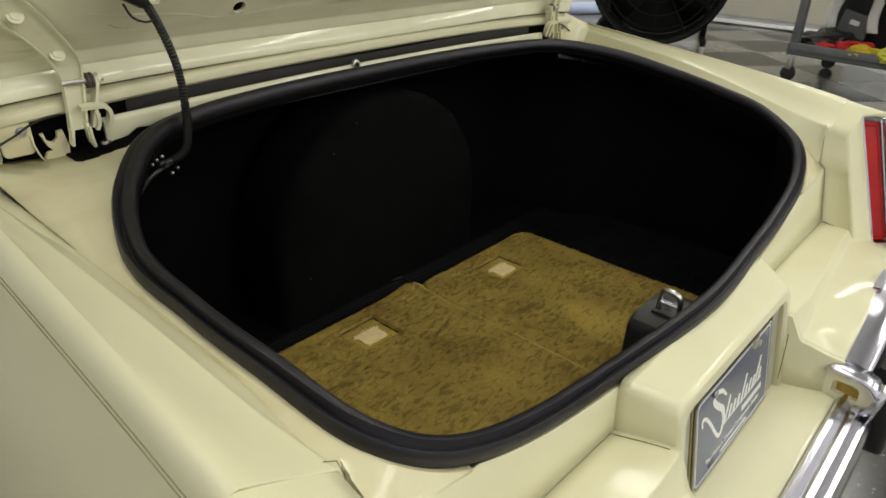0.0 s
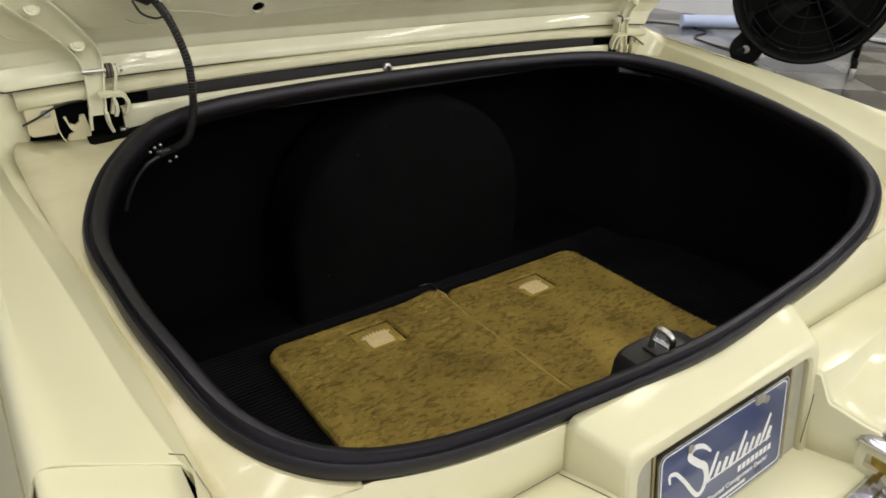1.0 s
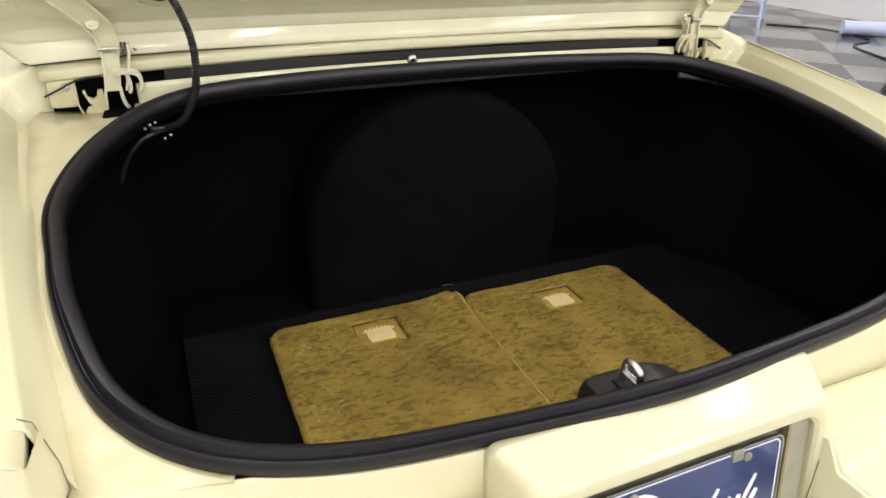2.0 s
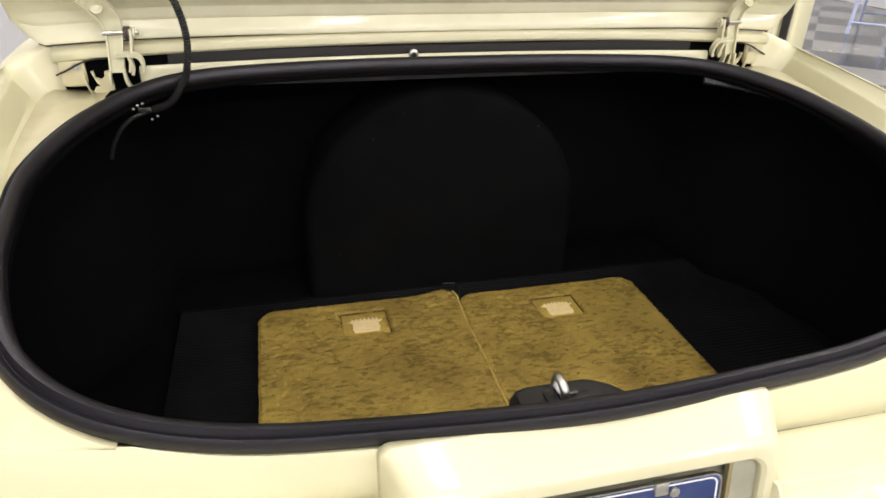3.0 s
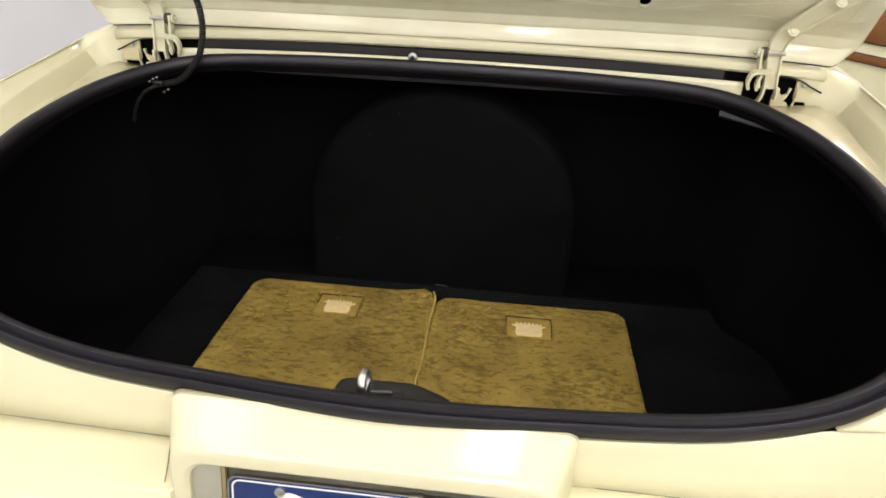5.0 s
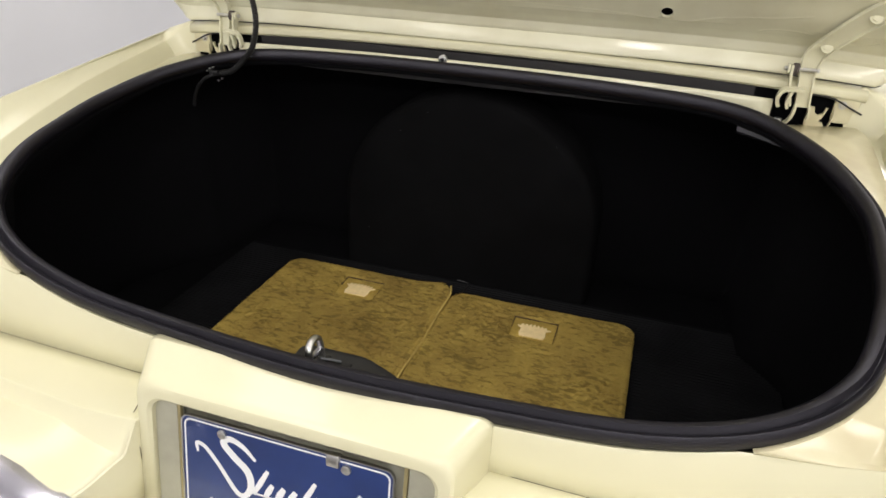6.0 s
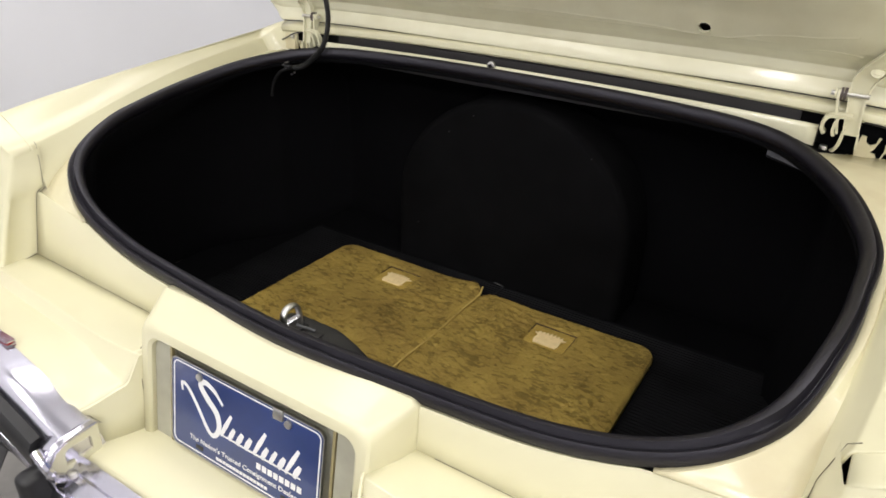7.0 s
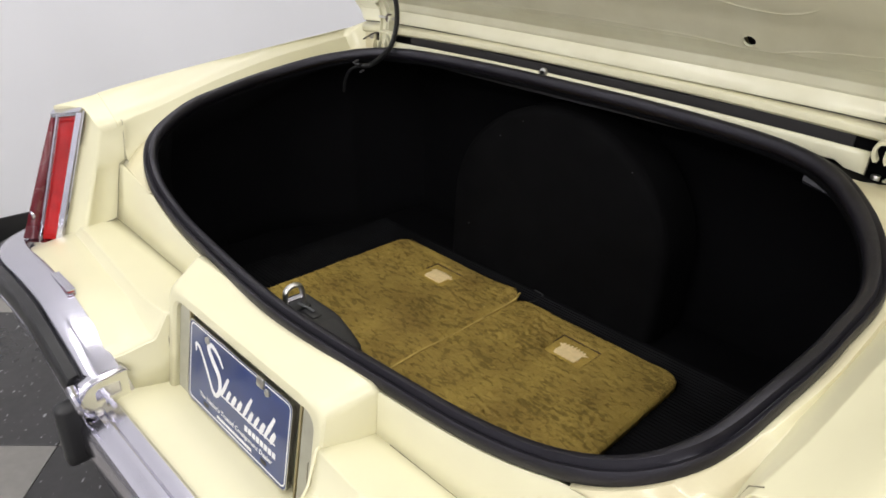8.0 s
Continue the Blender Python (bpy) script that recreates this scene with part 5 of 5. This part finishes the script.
    # cut edge of the backing shows as a pale line beside the other mat
    if x1 < 0:
        rim_ = smooth_line([(x1 + 0.0002 + 0.0012 * math.sin(y * 31), y, 0.0112 + 0.0012 * math.sin(y * 40) + curl(x1, y)) for y in (y0, 0.25, 0.35, 0.45, 0.55, y1 - 0.045, y1 - 0.030)] + [(x1 - 0.005, y1 - 0.010, 0.009 + curl(x1, y1))], 4)
        part("binding", rod(rim_, 0.0022, 6), BINDING, mat, "pale cut edge of the backing")
    # flat woven patch with a cream crest
    part("patch", box(crest_x - 0.045, crest_x + 0.045, crest_y - 0.035, crest_y + 0.043, 0.002, 0.0078, 0.002), PATCH, mat, "flat tan patch")
    # dark bars round the patch stand in for the pile edge's shadow
    for ax, bx, ay, by in ((-0.046, 0.046, 0.0425, 0.0450), (0.0440, 0.0462, -0.030, 0.044), (-0.0462, -0.0445, 0.004, 0.044)):
        part("patch_edge_shade", box(crest_x + ax, crest_x + bx, crest_y + ay, crest_y + by, 0.003, 0.0098, 0.0006, 1), PILE_EDGE_SHADE, mat)
    pts = [(-0.024, -0.022), (0.024, -0.022), (0.027, -0.012), (0.025, 0.006), (0.034, 0.014), (0.026, 0.013)]
    for i in range(7):
        x = 0.024 - i * 0.008
        pts += [(x, 0.022 - 0.004 * abs(i - 3) / 3 + 0.004), (x - 0.004, 0.015)]
    pts += [(-0.027, 0.013), (-0.034, 0.014), (-0.025, 0.006), (-0.027, -0.012)]
    part("crest", loft([[(crest_x + x, crest_y + y, z) for x, y in pts] for z in (0.007, 0.0102)], closed=True, ends=True), CREST, mat, "cream embroidered crest", smooth=False)
    return mat


floor_mat("floor_mat", -0.408, -0.0090, 0.15, 0.673, -0.205, 0.593, "worn olive-brown plush mat with a cream crest in the trunk", 3)
floor_mat("floor_mat", -0.0074, 0.386, 0.15, 0.660, 0.189, 0.572, "olive-brown plush car mat with a cream crest beside its pair", 8)

# ---- workshop things beyond the car ----
def caster(x, y, parent, r=0.058):
    c = new("caster")
    c.parent = parent
    part("caster_wheel", disc((x, y, r), r, 0.035, "x", 20, 0.008), BLACK, c)
    part("caster_fork", box(x - 0.03, x + 0.03, y - 0.02, y + 0.02, r * 1.6, 0.206, 0.005), STEEL, c)


cart = new("service_cart")
CART_X, CART_Y, CART_TURN = 5.28, 0.70, radians(-8)
cart.location = (CART_X, CART_Y, 0)
cart.rotation_euler = (0, 0, CART_TURN)
tagged(cart, "grey plastic service cart with cleaning cloths on its shelf", "cart")
for z in (0.225, 0.82):
    part("shelf", box(-0.42, 0.42, -0.62, 0.62, z, z + 0.03, 0.01), GREY, cart)
    for a in ((-0.42, -0.39, -0.62, 0.62), (0.39, 0.42, -0.62, 0.62), (-0.42, 0.42, -0.62, -0.59), (-0.42, 0.42, 0.59, 0.62)):
        part("shelf_rim", box(*a, z - 0.02, z + 0.075, 0.01), GREY, cart)
for x in (-0.38, 0.38):
    for y in (-0.58, 0.58):
        part("post", box(x - 0.03, x + 0.03, y - 0.03, y + 0.03, 0.222, 0.94, 0.008), GREY, cart)
        caster(x, y, cart)


def cloth(x, y, z, r, mat, label, seed):
    bm = bmesh.new()
    bmesh.ops.create_icosphere(bm, subdivisions=4, radius=1)
    for v in bm.verts:
        k = 1 + 0.35 * noise.noise(v.co * 1.6 + Vector((seed, 0, 0))) + 0.2 * noise.noise(v.co * 4 + Vector((0, seed, 0)))
        v.co = Vector((v.co.x * r * k * 1.3, v.co.y * r * k * 1.6, max(-0.002, v.co.z * r * 0.8 * k + r * 0.3)))
    ob = part("cloth", bm, mat)
    ob.location = (x, y, z)
    ob.name = "cleaning_cloth"
    return tagged(ob, label, "cloth", group="cleaning cloths")


def cart_at(x, y, z):
    p = Matrix.Rotation(CART_TURN, 4, "Z") @ Vector((x, y, z))
    return (p.x + CART_X, p.y + CART_Y, p.z)


cloth(*cart_at(-0.15, 0.42, 0.257), 0.12, BLACK, "black crumpled cleaning cloth on the cart shelf", 1)
cloth(*cart_at(-0.22, 0.20, 0.257), 0.085, RAG_R, "red crumpled cleaning cloth on the cart shelf", 2)
cloth(*cart_at(-0.30, 0.38, 0.257), 0.05, RAG_R, "small red cloth on the cart shelf", 3)
cloth(*cart_at(-0.32, 0.10, 0.257), 0.07, RAG_Y, "yellow cleaning cloth on the cart shelf", 4)
cloth(*cart_at(-0.32, -0.18, 0.257), 0.11, RAG_G, "lime yellow cleaning cloth over the cart rim", 5)

bin_ = new("storage_bin")
bin_.matrix_world = Matrix.Translation(cart_at(0.16, -0.02, 0.256)) @ Matrix.Rotation(CART_TURN, 4, "Z")
tagged(bin_, "large black plastic storage bin on the cart shelf", "bin")
part("bin_body", box(-0.16, 0.16, -0.52, 0.50, 0.0, 0.50, 0.02, 3), BASE, bin_)
part("bin_rim", box(-0.18, 0.18, -0.54, 0.52, 0.47, 0.51, 0.012), BASE, bin_)
pad = new("tool_case")
pad.matrix_world = Matrix.Translation(cart_at(-0.07, 0.30, 0.44)) @ Matrix.Rotation(CART_TURN, 4, "Z") @ Matrix.Rotation(radians(12), 4, "X")
tagged(pad, "grey tool case with a pale label leaning on the bin", "case")
part("case_shell", box(-0.02, 0.02, -0.11, 0.11, -0.09, 0.09, 0.01, 3), GREY, pad)
part("case_label", box(-0.022, -0.0202, -0.035, 0.035, 0.0, 0.035), WHITE, pad, smooth=False)
for y, lean in ((0.42, 0.05), (0.17, -0.01)):
    rows = []
    for i in range(9):
        z = lerp(0.84, 0.40, i / 8)
        c = Vector(cart_at(-0.12 - 0.02 * math.sin(i * 0.7), y + lean * i / 8 + 0.012 * math.sin(i * 1.3), z))
        rows.append([c + Vector((0.006 * math.sin(i + k), (k - 1.5) * 0.024, 0)) for k in range(4)])
    towel = part("white_towel", loft(rows), WHITE)
    thick(towel, 0.008, 0)
    tagged(towel, "white towel hanging down from the cart's upper shelf", "towel", group="towels on the cart")

fan = new("drum_fan")
fan.location = (5.35, 2.70, 0)
fan.rotation_euler = (0, 0, radians(25))
tagged(fan, "large black drum fan on wheels", "fan")
prof = [(0.60, -0.22), (0.62, -0.20), (0.62, 0.20), (0.60, 0.22), (0.575, 0.21), (0.575, -0.21)]
bm = loft([[(w, r * math.cos(a), 0.70 + r * math.sin(a)) for r, w in prof] for a in [2 * math.pi * i / 48 for i in range(49)]], closed=True)
bmesh.ops.remove_doubles(bm, verts=bm.verts[:], dist=1e-5)
part("drum", bm, FAN, fan, "black steel drum")
for r in (0.12, 0.24, 0.36, 0.48, 0.57):
    part("grille_ring", rod([(-0.21, r * math.cos(a), 0.70 + r * math.sin(a)) for a in [2 * math.pi * i / 36 for i in range(37)]], 0.006, 6, up=(1, 0, 0)), FAN, fan)
for i in range(12):
    a = 2 * math.pi * i / 12
    part("grille_spoke", rod([(-0.215, 0.05 * math.cos(a), 0.70 + 0.05 * math.sin(a)), (-0.215, 0.59 * math.cos(a), 0.70 + 0.59 * math.sin(a))], 0.005, 6), FAN, fan)
for i in range(4):
    a = math.pi / 4 + math.pi / 2 * i
    d, w = Vector((0, math.cos(a), math.sin(a))), Vector((0, -math.sin(a), math.cos(a)))
    c = Vector((0, 0, 0.70))
    thick(part("blade", loft([[c + d * k - w * 0.10 + Vector((-0.04, 0, 0)), c + d * k + w * 0.10 + Vector((0.05, 0, 0))] for k in (0.08, 0.3, 0.54)]), FAN, fan), 0.006, 0)
part("guard_disc", disc((0.15, 0, 0.70), 0.57, 0.02, "x", 40), FAN, fan, "black rear guard")
part("hub", disc((0, 0, 0.70), 0.10, 0.25, "x", 20, 0.02), FAN, fan)
for y in (-0.45, 0.45):
    part("fan_leg", box(-0.25, 0.25, y - 0.025, y + 0.025, 0.10, 0.16, 0.008), FAN, fan)
    part("fan_upright", box(-0.03, 0.03, y - 0.025, y + 0.025, 0.12, 0.45, 0.008), FAN, fan)
part("fan_wheel", disc((-0.05, 0.42, 0.14), 0.14, 0.06, "x", 28, 0.016), FAN, fan, "black rubber wheel")
part("wheel_hub", disc((-0.085, 0.42, 0.14), 0.035, 0.02, "x", 14, 0.004), STEEL, fan)
part("fan_wheel", disc((0.25, 0.42, 0.14), 0.14, 0.06, "x", 28, 0.016), FAN, fan, "black rubber wheel")
for x in (-0.22, 0.22):
    part("fan_foot", box(x - 0.02, x + 0.02, -0.47, -0.43, 0.0, 0.11, 0.005), STEEL, fan)

board = part("wall_panel", box(E - 0.06, E - 0.005, 1.5, 3.2, 0.10, 2.4, 0.01), BOARD)
tagged(board, "pale board panel against the far wall", "panel", kind="structure")
# white strip stands in for the line of daylight under the door
daylight_strip = part("trim", box(E - 0.085, E - 0.005, 1.5, 3.2, 0.012, 0.048, 0.006), WHITE)
tagged(daylight_strip, "white strip in place of daylight under a door", "trim", kind="structure")

bench = new("work_stand")
bench.location = (6.1, 5.75, 0)
bench.rotation_euler = (0, 0, radians(40))
tagged(bench, "white work stand on slim legs, tinted blue as by daylight", "stand")
part("stand_top", box(-0.5, 0.5, -0.22, 0.22, 0.42, 0.46, 0.008), BLUEWHITE, bench)
for x in (-0.46, 0.46):
    for y in (-0.19, 0.19):
        part("stand_leg", rod([(x, y, 0.0), (x * 0.93, y * 0.9, 0.43)], 0.018, 8), BLUEWHITE, bench)
    part("stand_brace", rod([(x, -0.19, 0.12), (x, 0.19, 0.12)], 0.012, 8), BLUEWHITE, bench)
# blue-white tube added in place of the daylight glare on the floor
pipe = part("floor_glare_tube", rod([(6.5, 4.75, 0.075), (7.5, 4.05, 0.075)], 0.075, 18), BLUEWHITE)
tagged(pipe, "blue-white tube in place of daylight on the floor", "duct")
cord = part("power_cord", rod(smooth_line([(5.55, 3.15, 0.012), (5.75, 3.75, 0.008), (6.0, 4.2, 0.008), (6.5, 4.4, 0.008), (6.6, 5.0, 0.008), (6.2, 5.5, 0.008)], 8), 0.008, 8), BLACK)
tagged(cord, "black power cord across the floor", "cord")

# ---- floor: checkered tiles ----
slab = part("floor", box(W - 0.15, E + 0.15, S - 0.15, N + 0.15, -0.12, -0.004), TILE_D, smooth=False)
tagged(slab, "polished checkered showroom floor of charcoal and grey tiles", "floor", kind="structure")
TS, TA = 0.61, radians(48)
tile_mesh = {}
for key, mat_ in (("dark", TILE_D), ("light", TILE_L)):
    me = bpy.data.meshes.new("tile_" + key)
    bm = box(-TS / 2 + 0.0008, TS / 2 - 0.0008, -TS / 2 + 0.0008, TS / 2 - 0.0008, -0.004, 0.0, 0.0012, 1)
    bm.to_mesh(me)
    bm.free()
    me.materials.append(mat_)
    tile_mesh[key] = me
spots = []
for i in range(-22, 23):
    for j in range(-22, 23):
        u, v = (i + 0.5) * TS, (j + 0.5) * TS
        x = -0.77 + u * math.cos(TA) - v * math.sin(TA)
        y = -0.15 + u * math.sin(TA) + v * math.cos(TA)
        if W - 0.1 < x < E + 0.1 and S - 0.1 < y < N + 0.1:
            spots.append((x > -0.2 and y < -2.5 or y > 7.2, math.hypot(x - 1.5, y - 2), x, y, "dark" if (i + j) % 2 else "light"))
spots.sort()
far = bmesh.new()
far_l = bmesh.new()
for k, (_, _, x, y, key) in enumerate(spots):
    if k < 290:
        ob = new("tile", tile_mesh[key])
        ob.parent = slab
        ob.matrix_basis = pose(x, y, 0, 0, 0, 48)
    else:
        bm = far if key == "dark" else far_l
        box(-TS / 2 + 0.0008, TS / 2 - 0.0008, -TS / 2 + 0.0008, TS / 2 - 0.0008, -0.004, 0.0, bm=bm)
        bm.verts.ensure_lookup_table()
        bmesh.ops.transform(bm, matrix=pose(x, y, 0, 0, 0, 48), verts=bm.verts[-8:])
tagged(part("far_tiles", far, TILE_D, slab, smooth=False), "charcoal tiles", kind="stuff")
tagged(part("far_tiles", far_l, TILE_L, slab, smooth=False), "grey tiles", kind="stuff")
